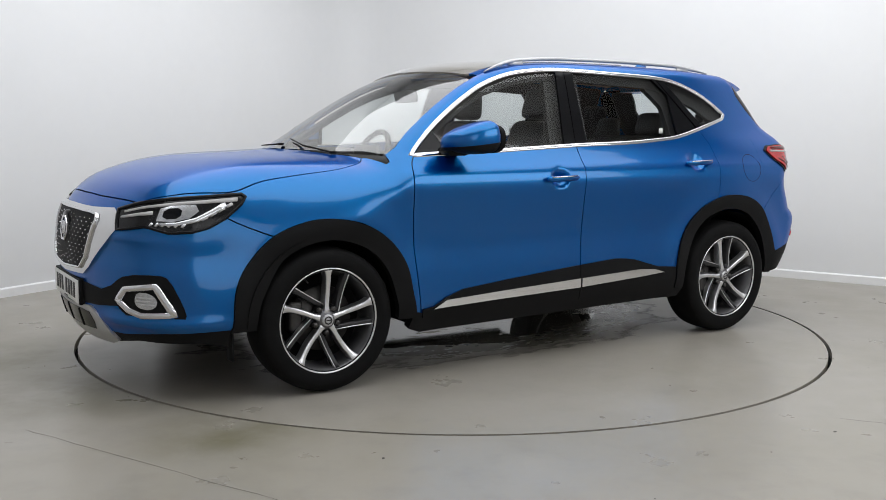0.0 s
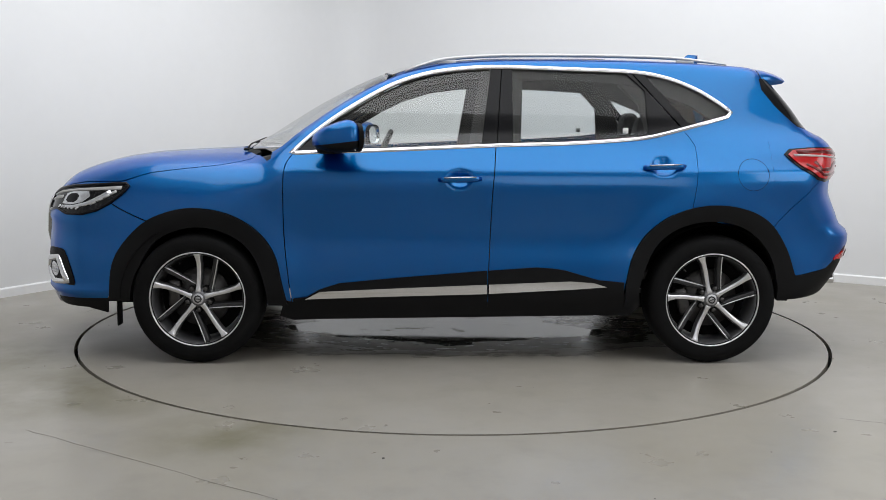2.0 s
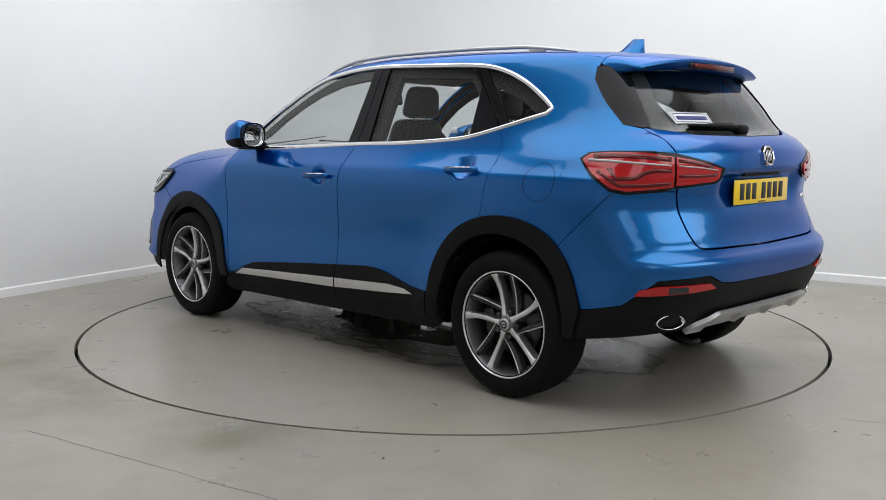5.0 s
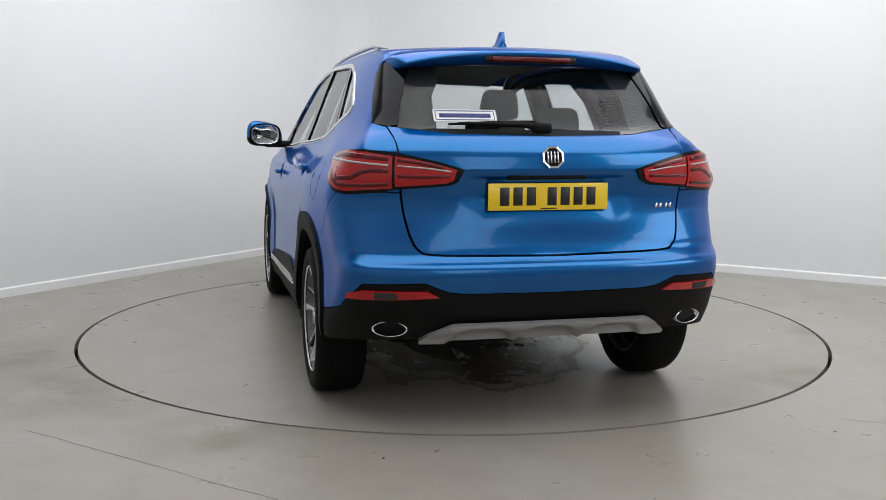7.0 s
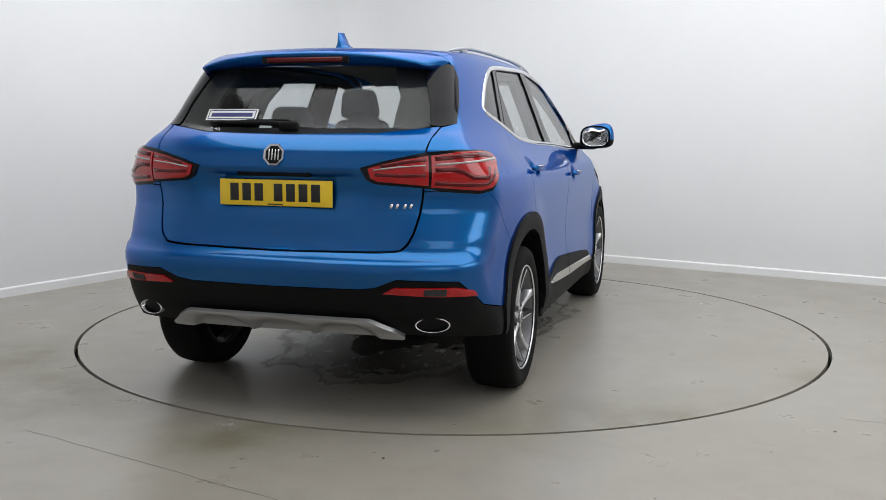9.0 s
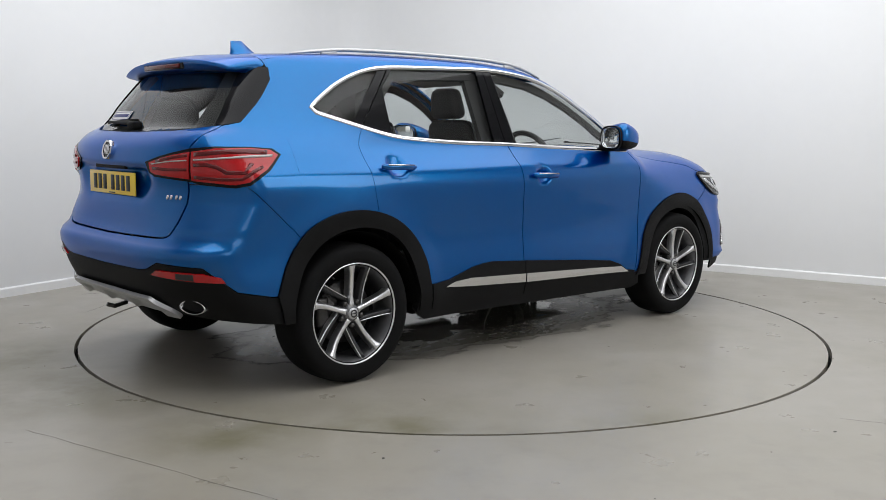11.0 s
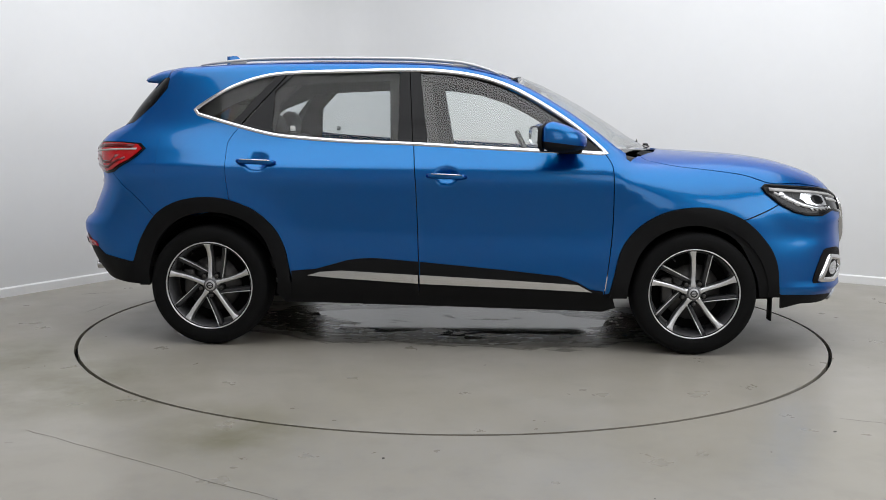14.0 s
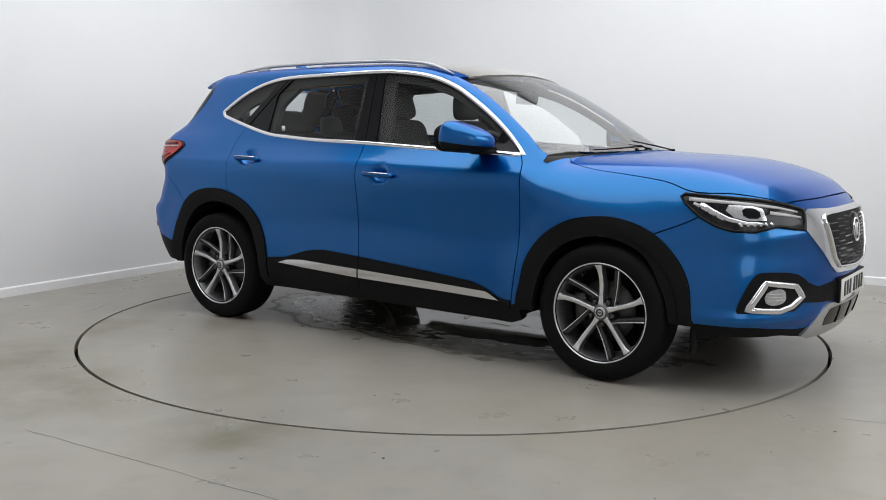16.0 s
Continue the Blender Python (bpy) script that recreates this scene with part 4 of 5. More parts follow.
def front_end():
    # grille: bright shield-shaped frame, black field with rows of bright studs
    outer = sym(fr((0.0, 0.868), (0.30, 0.866), (0.480, 0.872), (0.515, 0.850), (0.540, 0.783), (0.475, 0.716), (0.355, 0.602), (0.290, 0.562), (0.0, 0.548)))
    frame_ = patch("grille_frame", "front", outer, CHROME, car, off=0.012, thick=0.03, grid=0.03, pair=False, label="bright metal grille surround")[0]
    hole = [(0.0, 0.845), (0.30, 0.842), (0.372, 0.835), (0.386, 0.812), (0.325, 0.640), (0.268, 0.590), (0.0, 0.576)]
    patch("grille_mesh", "front", sym(fr(*hole)), PLASTIC, car, off=0.0145, thick=0.012, grid=0.03, pair=False, label="black grille with bright studs")
    ring_ = sym(fr(*hole))
    ribbon("grille_rim", "front", ring_, 0.012, CHROME, car, off=0.012, high=0.012, closed=True, pair=False)
    q = VIEWS["front"][0](sym(fr(*hole)))
    q = inset(finer(q, 0.02), 0.012)
    pts = []
    for k in range(1, 16):
        r = 0.070 + k * 0.027
        n_ = int(2 * math.pi * r / 0.036)
        for j in range(n_):
            a = 2 * math.pi * (j + 0.5 * (k % 2)) / n_
            pts.append((r * math.cos(a), 0.712 + r * math.sin(a), a, k))
    pts = np.array(pts)
    pts = pts[inside(q, pts[:, :2])]
    base = fr(*[(a, b) for a, b, *_ in pts])
    verts, faces = [], []
    for (y, z, a, k), p in zip(pts, base):
        s = 0.0016 + 0.00022 * k
        u, v = np.array([0, math.cos(a), math.sin(a)]), np.array([0, -math.sin(a), math.cos(a)])
        c = p + (0.0155, 0, 0)
        i = len(verts)
        verts += [c + u * s * 1.6, c + v * s, c - u * s * 1.6, c - v * s, c + (0.005, 0, 0)]
        faces += [(i, i + 1, i + 4), (i + 1, i + 2, i + 4), (i + 2, i + 3, i + 4), (i + 3, i, i + 4)]
    me = bpy.data.meshes.new("grille_studs")
    me.from_pydata([tuple(v) for v in verts], [], faces)
    tagged(part("grille_studs", me, CHROME, car, "rows of small bright studs", smooth=False), kind="stuff")
    bm = lathe([(0.001, 0.012), (0.075, 0.012), (0.085, 0.006), (0.088, -0.01)], 32)
    bmesh.ops.transform(bm, matrix=Matrix.Translation((2.325, 0, 0.752)) @ pose(0, 0, 0, 0, 0, -90), verts=bm.verts[:])
    part("badge_plinth", bm, GLOSS, car)
    badge((2.339, 0, 0.752), pose(0, 0, 0, 0, 0, -90) @ pose(0, 0, 0, 6, 0, 0), 0.066, "front_badge")
    number_plate((2.343, 0, 0.470), pose(0, 0, 0, 0, 0, -90), WHITE, "front_number_plate")
    part("plate_holder", rbox((0.03, 0.535, 0.125), (2.325, 0, 0.470), 0.006), PLASTIC, car)
    # black band behind the plate that runs out to the fog lamps
    patch("lower_grille", "nose", sym(nz((0.0, 0.530), (0.18, 0.528), (0.36, 0.508), (0.44, 0.54), (0.46, 0.444), (0.337, 0.430), (0.183, 0.424), (0.0, 0.418))), PLASTIC, car, off=0.004, pair=False, grid=0.03, label="black lower air intake")
    # skid plate with its own intake
    patch("front_skid_plate", "nose", sym(nz((0.0, 0.405), (0.19, 0.412), (0.272, 0.418), (0.31, 0.40), (0.343, 0.368), (0.414, 0.273), (0.36, 0.252), (0.0, 0.245))), SATIN, car, off=0.010, thick=0.02, pair=False, grid=0.03, label="silver front skid plate")
    patch("skid_intake", "nose", sym(nz((0.0, 0.392), (0.19, 0.394), (0.262, 0.388), (0.288, 0.345), (0.285, 0.310), (0.0, 0.300))), GLOSS, car, off=0.012, thick=0.01, pair=False, grid=0.03)
    for k in (-0.16, 0.0, 0.16):
        ribbon("intake_fin", "nose", nz((k, 0.388), (k, 0.305)), 0.010, PLASTIC, car, off=0.013, high=0.003, pair=False)
    # fog lamps
    bez = patch("fog_lamp_surround", "nose", nz((0.40, 0.500), (0.434, 0.545), (0.503, 0.590), (0.644, 0.598), (0.68, 0.582), (0.728, 0.466), (0.742, 0.405), (0.705, 0.380), (0.588, 0.374), (0.511, 0.395), (0.455, 0.440)), PLASTIC, car, off=0.005, grid=0.03, soft=1, label="black fog lamp surround")
    ribbon("fog_lamp_trim", "nose", nz((0.462, 0.474), (0.500, 0.526), (0.634, 0.548), (0.700, 0.425), (0.575, 0.414), (0.515, 0.432)), 0.030, CHROME, car, off=0.006, high=0.012, closed=True, label="bright fog lamp trim", step=0.015)
    patch("fog_lamp_lens", "nose", nz((0.545, 0.455), (0.550, 0.512), (0.595, 0.522), (0.640, 0.500), (0.640, 0.455), (0.600, 0.440)), LENS, car, off=0.010, soft=2, grid=0.02, label="clear round fog lamp")
    for z in (0.465, 0.48, 0.495):
        ribbon("lens_rib", "nose", nz((0.555, z), (0.632, z)), 0.005, LENS_GREY, car, off=0.011, high=0.003)
    # headlamps
    lamp = [(0.430, 0.870), (0.530, 0.900), (0.642, 0.920), (0.757, 0.930), (0.890, 0.940), (0.909, 0.928), (0.897, 0.898), (0.847, 0.839), (0.793, 0.800), (0.743, 0.782), (0.668, 0.779), (0.608, 0.798), (0.580, 0.804), (0.450, 0.784)]
    patch("headlamp", "nose", nz(*lamp), SMOKE, car, off=0.006, thick=0.02, grid=0.025, label="black headlamp with clear lens")
    ribbon("headlamp_edge", "nose", nz(*lamp), 0.013, GLOSS, car, off=0.006, high=0.008, closed=True)
    ribbon("light_strip", "nose", nz((0.880, 0.918), (0.80, 0.912), (0.68, 0.902), (0.56, 0.884), (0.47, 0.862)), (0.018, 0.008), LENS_GREY, car, off=0.007, high=0.004, label="white daytime light strip")
    ribbon("light_strip", "nose", nz((0.60, 0.862), (0.54, 0.853), (0.46, 0.838)), (0.016, 0.009), LENS_GREY, car, off=0.007, high=0.004)
    ribbon("light_hook", "nose", nz((0.84, 0.897), (0.80, 0.865), (0.75, 0.832), (0.69, 0.815), (0.63, 0.815)), (0.030, 0.014), LENS, car, off=0.007, high=0.006, label="bright curved reflector")
    patch("lamp_module", "nose", nz((0.62, 0.828), (0.625, 0.880), (0.66, 0.892), (0.74, 0.896), (0.755, 0.87), (0.73, 0.84), (0.68, 0.826)), LENS, car, off=0.009, grid=0.02, label="bright headlamp module")
    patch("lamp_lens", "nose", nz((0.640, 0.835), (0.640, 0.878), (0.70, 0.884), (0.70, 0.84)), GLOSS, car, off=0.012, soft=1, grid=0.02)
    for i in range(6):
        ribbon("reflector_tooth", "nose", nz((0.60 + i * 0.022, 0.806 - i * 0.001), (0.608 + i * 0.022, 0.820)), 0.012, LENS, car, off=0.008, high=0.004)
    for i in range(4):
        ribbon("reflector_tooth", "nose", nz((0.765 + i * 0.026, 0.832 + i * 0.018), (0.785 + i * 0.026, 0.846 + i * 0.018)), 0.014, LENS_GREY, car, off=0.008, high=0.004)
    # wipers and washer bits in the cowl
    for y0, y1 in ((0.52, -0.05), (-0.06, -0.50)):
        a = tp((1.185 - 0.10 * abs(y0) ** 2 * 1.2, y0), (1.175, (y0 + y1) / 2), (1.13 - 0.06 * abs(y1) ** 2, y1)) + (0, 0, 0.012)
        part("front_wiper", joined(tube(a, [0.005, 0.0045, 0.003], 6), rbox((0.03, 0.035, 0.014), a[0], 0.006)), PLASTIC, car, "black wiper blade")


# ---------------------------------------------------------------- rear of the car
def rear_end():
    lamp = [(0.335, 1.078), (0.42, 1.106), (0.50, 1.126), (0.575, 1.143), (0.68, 1.152), (0.80, 1.150), (0.885, 1.142), (0.922, 1.116), (0.885, 1.045), (0.820, 0.984), (0.765, 0.972), (0.62, 0.984), (0.585, 0.996), (0.39, 1.014), (0.36, 1.030)]
    patch("tail_lamp", "stern", st(*lamp), GLOSS, car, off=0.006, thick=0.02, grid=0.025, label="red tail lamp in a black surround")
    patch("lamp_lens", "stern", st((0.587, 1.128), (0.68, 1.142), (0.80, 1.141), (0.877, 1.133), (0.908, 1.112), (0.873, 1.048), (0.815, 0.998), (0.765, 0.988), (0.587, 1.004)), RED, car, off=0.012, thick=0.006, grid=0.02, label="red lamp lens")
    patch("lamp_lens", "stern", st((0.365, 1.076), (0.42, 1.093), (0.50, 1.113), (0.577, 1.127), (0.577, 1.010), (0.40, 1.026), (0.375, 1.038)), RED, car, off=0.012, thick=0.006, grid=0.02, label="red lamp lens")
    ribbon("lamp_line", "stern", st((0.385, 1.070), (0.47, 1.082), (0.568, 1.090)), 0.005, LENS_GREY, car, off=0.013, high=0.004, label="white light line")
    ribbon("lamp_line", "stern", st((0.60, 1.092), (0.70, 1.100), (0.80, 1.105), (0.885, 1.108)), (0.006, 0.010), LENS_GREY, car, off=0.013, high=0.004, label="white light line")
    ribbon("lamp_shadow", "stern", st((0.60, 1.070), (0.66, 1.072), (0.70, 1.062), (0.735, 1.040), (0.80, 1.036), (0.815, 1.075)), 0.016, RED_DEEP, car, off=0.012, high=0.003)
    ribbon("lamp_shadow", "stern", st((0.60, 1.020), (0.70, 1.012), (0.79, 1.012), (0.855, 1.060)), 0.014, RED_DEEP, car, off=0.012, high=0.003)
    ribbon("lamp_shadow", "stern", st((0.39, 1.052), (0.48, 1.048), (0.568, 1.050)), 0.012, RED_DEEP, car, off=0.012, high=0.003)
    ribbon("lamp_shadow", "stern", st((0.60, 1.116), (0.70, 1.126), (0.80, 1.127), (0.865, 1.122)), 0.018, RED_DEEP, car, off=0.012, high=0.003)
    ribbon("lamp_shadow", "stern", st((0.41, 1.083), (0.50, 1.102), (0.57, 1.112)), 0.013, RED_DEEP, car, off=0.012, high=0.003)
    badge((-2.176, 0.006, 1.127), pose(0, 0, 0, 0, 0, 90) @ pose(0, 0, 0, 12, 0, 0), 0.050, "rear_badge")
    number_plate((-2.156, 0.013, 0.967), pose(0, 0, 0, 0, 0, 90), YELLOW, "rear_number_plate")
    part("plate_lamp_bar", rbox((0.03, 0.34, 0.026), (-2.148, 0.02, 1.050), 0.006), PLASTIC, car)
    for i, k in enumerate((-0.487, -0.510, -0.541, -0.564)):
        ribbon("model_badge", "rear", rr((k, 0.911), (k - 0.006, 0.931)), 0.012, CHROME, car, off=0.001, high=0.004, pair=False, label="small bright model badge")
    # reflectors, exhaust tips, skid plate
    patch("reflector", "stern", st((0.735, 0.556), (0.720, 0.580), (0.655, 0.596), (0.450, 0.598), (0.412, 0.572), (0.60, 0.560)), RED, car, off=0.006, grid=0.02, label="red bumper reflector")
    patch("reflector_grey", "stern", st((0.545, 0.567), (0.548, 0.593), (0.62, 0.592), (0.62, 0.563)), TRIM_GREY, car, off=0.0085, grid=0.02)
    for s in (1, -1):
        c = Vector(rr((0.665, 0.432))[0] * (1, s, 1)) + Vector((-0.006, 0.0, 0))
        turn = pose(0, 0, 0, 0, 0, 90 - 20 * s)
        for name, prof, mat in (("exhaust_tip", [(0.84, -0.03), (0.89, 0.003), (0.98, 0.008), (1.0, 0.0), (1.0, -0.06)], CHROME), ("exhaust_inside", [(0.001, -0.028), (0.88, -0.024)], DARK)):
            bm = lathe(prof, 40)
            for v in bm.verts:
                v.co.x *= 0.074
                v.co.z *= 0.031
            bmesh.ops.transform(bm, matrix=Matrix.Translation(c) @ turn, verts=bm.verts[:])
            part(name, bm, mat, car, "oval bright exhaust tip" if mat is CHROME else "")

    def scoops(p):
        y, z = p[:, 1], p[:, 2]
        d = 0.018 * np.clip((z - 0.40) / 0.05, 0, 1)
        for k in (-0.29, 0.0, 0.29):
            w = np.clip((0.125 - (z - 0.40) * 0.9 - np.abs(y - k)) / 0.03, 0, 1) * np.clip((0.446 - z) / 0.012, 0, 1)
            d = d - 0.018 * w
        return d
    patch("rear_skid_plate", "rear", sym(rr((0.0, 0.466), (0.415, 0.466), (0.44, 0.455), (0.545, 0.385), (0.54, 0.372), (0.0, 0.372))), SATIN, car, off=0.017, thick=0.02, grid=0.013, pair=False, shape=scoops, label="silver rear skid plate")
    part("tow_eye", tube([(-1.95, 0.35, 0.30), (-2.02, 0.35, 0.285), (-2.06, 0.35, 0.30)], 0.012, 8), STEEL, car)
    # roof spoiler over the rear window
    bm = bmesh.new()
    ys = np.linspace(-0.60, 0.60, 41)
    rows = []
    root = tp(*[(-1.665, y) for y in ys])
    for i in range(7):
        s = i / 6
        row = []
        for j, y in enumerate(ys):
            tip = Vector((-1.885 + 0.06 * abs(y / 0.60) ** 3, y * 0.90, 1.562 - 0.055 * abs(y / 0.60) ** 2.5))
            p = Vector(root[j]).lerp(tip, s)
            p.z += 0.010 * math.sin(math.pi * s) + 0.002
            row.append(bm.verts.new(p))
        rows.append(row)
    for drop_, inn in ((0.006, 0.004), (0.036, 0.014), (0.048, 0.06)):
        rows.append([bm.verts.new(v.co + Vector((inn, 0, -drop_ * (1 - 0.72 * abs(v.co.y / 0.54) ** 3)))) for v in rows[6]])
    rows.append([bm.verts.new(v.co + Vector((-0.05, -v.co.y * 0.03, -0.085 + 0.035 * abs(v.co.y / 0.6) ** 3))) for v in rows[0]])
    for a, b in zip(rows, rows[1:]):
        for j in range(40):
            bm.faces.new((a[j], a[j + 1], b[j + 1], b[j]))
    for j in (0, 40):
        bm.faces.new([r[j] for r in rows])
    bmesh.ops.recalc_face_normals(bm, faces=bm.faces[:])
    sp = part("roof_spoiler", bm, PAINT, car, "blue roof spoiler")
    bm = rbox((0.015, 0.36, 0.022), (-1.880, 0.0, 1.537), 0.006)
    part("brake_light", bm, RED_DEEP, car, "slim red high brake light")
    bm = rbox((0.012, 0.42, 0.032), (-1.873, 0.0, 1.537), 0.006)
    part("brake_light_frame", bm, GLOSS, car)
    # wiper
    a = rr((-0.015, 1.245), (0.08, 1.258), (0.36, 1.262)) + (-0.022, 0, 0)
    part("rear_wiper", joined(tube(a, [0.017, 0.012, 0.006], 8), rbox((0.05, 0.085, 0.045), a[0] + (0.008, 0.02, 0.0), 0.014)), PLASTIC, car, "black rear wiper")
    b = rr((0.02, 1.272), (0.20, 1.268), (0.40, 1.258)) + (-0.014, 0, 0)
    part("wiper_blade", tube(b, [0.006, 0.008, 0.005], 6), PLASTIC, car)
    # dealer's sticker with a plain printed bar
    sk = patch("window_sticker", "rear", rr((0.185, 1.270), (0.185, 1.319), (0.450, 1.319), (0.450, 1.270)), WHITE, car, off=0.0015, thick=0.001, pair=False, label="white window sticker with a navy bar")[0]
    ribbon("printed_line", "rear", rr((0.195, 1.276), (0.195, 1.313), (0.440, 1.313), (0.440, 1.276)), 0.004, NAVY, car, off=0.002, high=0.0008, closed=True, pair=False)
    ribbon("printed_bar", "rear", rr((0.210, 1.294), (0.425, 1.294)), 0.017, NAVY, car, off=0.002, high=0.0008, pair=False)


# ---------------------------------------------------------------- along the sides and on the roof
def toed(bm, s):
    """Sweeps a door mirror's outer end back and its inner end forward."""
    for v in bm.verts:
        v.co.x -= 0.34 * (s * v.co.y - 0.968)


def fittings():
    for hx, hz in HANDLES:
        y = float(sd((hx, hz))[0][1])
        for s in (1, -1):
            pts = [(hx + 0.108, s * (y + 0.012), hz - 0.004), (hx + 0.085, s * (y + 0.030), hz - 0.003), (hx, s * (y + 0.037), hz), (hx - 0.085, s * (y + 0.030), hz + 0.002), (hx - 0.108, s * (y + 0.012), hz + 0.002)]
            bm = tube(pts, [0.010, 0.015, 0.016, 0.015, 0.010], 10)
            for v in bm.verts:
                v.co.y = s * (y + 0.012) + (v.co.y - s * (y + 0.012)) * 0.75
            h = part("door_handle", bm, PAINT, car, "blue door handle with a bright strip")
            part("handle_strip", tube([Vector(p) + Vector((0, s * 0.008, 0.010)) for p in pts[1:4]], 0.0035, 6), CHROME, h)
    # fuel flap on the near rear quarter: a round shut line
    a = np.linspace(0, 2 * math.pi, 33)[:-1]
    ring_ = sd(*[(-1.553 + 0.083 * math.cos(t), 1.010 + 0.083 * math.sin(t)) for t in a])
    ribbon("fuel_flap_gap", "side", ring_, 0.0035, DARK, car, off=-0.004, high=0.0046, closed=True, pair=False, step=0.012)
    # the shut line between rear bumper and quarter is left by the panels; mirrors
    for s in (1, -1):
        bm = bmesh.new()
        bmesh.ops.create_uvsphere(bm, u_segments=28, v_segments=16, radius=1.0)
        for v in bm.verts:
            x, y, z = v.co
            sx = 0.155 if x > 0 else 0.065
            v.co = Vector((math.copysign(abs(x) ** 0.9, x) * sx, math.copysign(abs(y) ** 0.62, y) * 0.116 * (1 - 0.10 * z), math.copysign(abs(z) ** 0.70, z) * 0.080 * (1 + 0.16 * y) * (1 - 0.22 * max(x, 0))))
            v.co.x = max(v.co.x, -0.050)
            v.co.z += 0.012 * (v.co.y / 0.118) - (0.12 * max(v.co.x, 0))
        bmesh.ops.transform(bm, matrix=Matrix.Translation((0.585, s * 0.968, 1.195)) @ Matrix.Diagonal((1, s, 1, 1)), verts=bm.verts[:])
        toed(bm, s)
        low = bm.copy()
        bmesh.ops.bisect_plane(bm, geom=bm.verts[:] + bm.edges[:] + bm.faces[:], plane_co=(0.585, s * 0.968, 1.168), plane_no=(0.12, 0, 1), clear_inner=True)
        bmesh.ops.bisect_plane(low, geom=low.verts[:] + low.edges[:] + low.faces[:], plane_co=(0.585, s * 0.968, 1.168), plane_no=(0.12, 0, 1), clear_outer=True)
        for b in (bm, low):
            bmesh.ops.recalc_face_normals(b, faces=b.faces[:])
        mir = part("door_mirror", bm, PAINT, car, "blue door mirror with black base")
        part("mirror_base", low, PLASTIC, mir)
        part("mirror_arm", rbox((0.11, 0.16, 0.045), (0.66, s * 0.88, 1.130), 0.018, 2, pose(0, 0, 0, 0, 0, -12 * s)), PLASTIC, mir)
        gl = lathe([(0.001, 0.0), (0.9, 0.0), (1.0, 0.004), (1.0, 0.02)], 32)
        for v in gl.verts:
            v.co = Vector((math.copysign(abs(v.co.x) ** 0.7, v.co.x) * 0.090, v.co.y, math.copysign(abs(v.co.z) ** 0.7, v.co.z) * 0.062))
        bmesh.ops.transform(gl, matrix=Matrix.Translation((0.530, s * 0.968, 1.192)) @ pose(0, 0, 0, 0, 0, 90), verts=gl.verts[:])
        toed(gl, s)
        part("mirror_glass", gl, MIRROR, mir, "silvered mirror glass")
        rim_ = lathe([(0.92, 0.001), (1.0, -0.003), (1.06, 0.002), (1.08, 0.02)], 32)
        for v in rim_.verts:
            v.co = Vector((math.copysign(abs(v.co.x) ** 0.7, v.co.x) * 0.097, v.co.y, math.copysign(abs(v.co.z) ** 0.7, v.co.z) * 0.069))
        bmesh.ops.transform(rim_, matrix=Matrix.Translation((0.533, s * 0.968, 1.192)) @ pose(0, 0, 0, 0, 0, 90), verts=rim_.verts[:])
        toed(rim_, s)
        part("mirror_rim", rim_, PLASTIC, mir)
    # roof rails
    xs = np.linspace(0.28, -1.49, 24)
    e = edge(xs)
    e = tp(*[(x, y - 0.045) for x, y, _ in e])
    lift = 0.022 * np.clip(np.minimum((0.30 - xs) / 0.22, (xs + 1.51) / 0.34), 0, 1) ** 0.6
    for s in (1, -1):
        pts = [(p[0], s * p[1], p[2] + h) for p, h in zip(e, lift)]
        part("roof_rail", joined(tube(pts, [0.004, 0.008] + [0.0105] * 19 + [0.009, 0.007, 0.003], 10), *[rbox((0.10, 0.016, 0.026), (e[i][0], s * e[i][1], e[i][2] + 0.006), 0.006) for i in (3, 20)]), SATIN, car, "silver roof rail")
    # aerial fin
    bm = bmesh.new()
    rows = []
    for i in range(9):
        u = i / 8
        z0 = float(tp((-1.325 - 0.165 * u, 0.0))[0][2]) - 0.004
        hgt = 0.072 * min(1.0, (u / 0.62) ** 1.3) + 0.004 * u
        wid = 0.036 * math.sin(math.pi * (0.12 + 0.80 * u)) + 0.008
        rows.append([bm.verts.new((-1.325 - 0.165 * u, wid * a, z0 + hgt * b)) for a, b in ((-1, 0), (-0.35, 0.35), (-0.12, 1.0), (0.12, 1.0), (0.35, 0.35), (1, 0))])
    for a, b in zip(rows, rows[1:]):
        for k in range(5):
            bm.faces.new((a[k], a[k + 1], b[k + 1], b[k]))
    bm.faces.new(rows[-1])
    bmesh.ops.recalc_face_normals(bm, faces=bm.faces[:])
    part("aerial_fin", bm, PAINT, car, "blue shark-fin aerial")
    # splash guards behind the front wheels
    for s in (1, -1):
        part("splash_flap", rbox((0.012, 0.07, 0.16), (1.80, s * 0.78, 0.265), 0.005), PLASTIC, car)


MIRROR = material("silvered_mirror", (0.7, 0.72, 0.74), 0.02, 1.0)


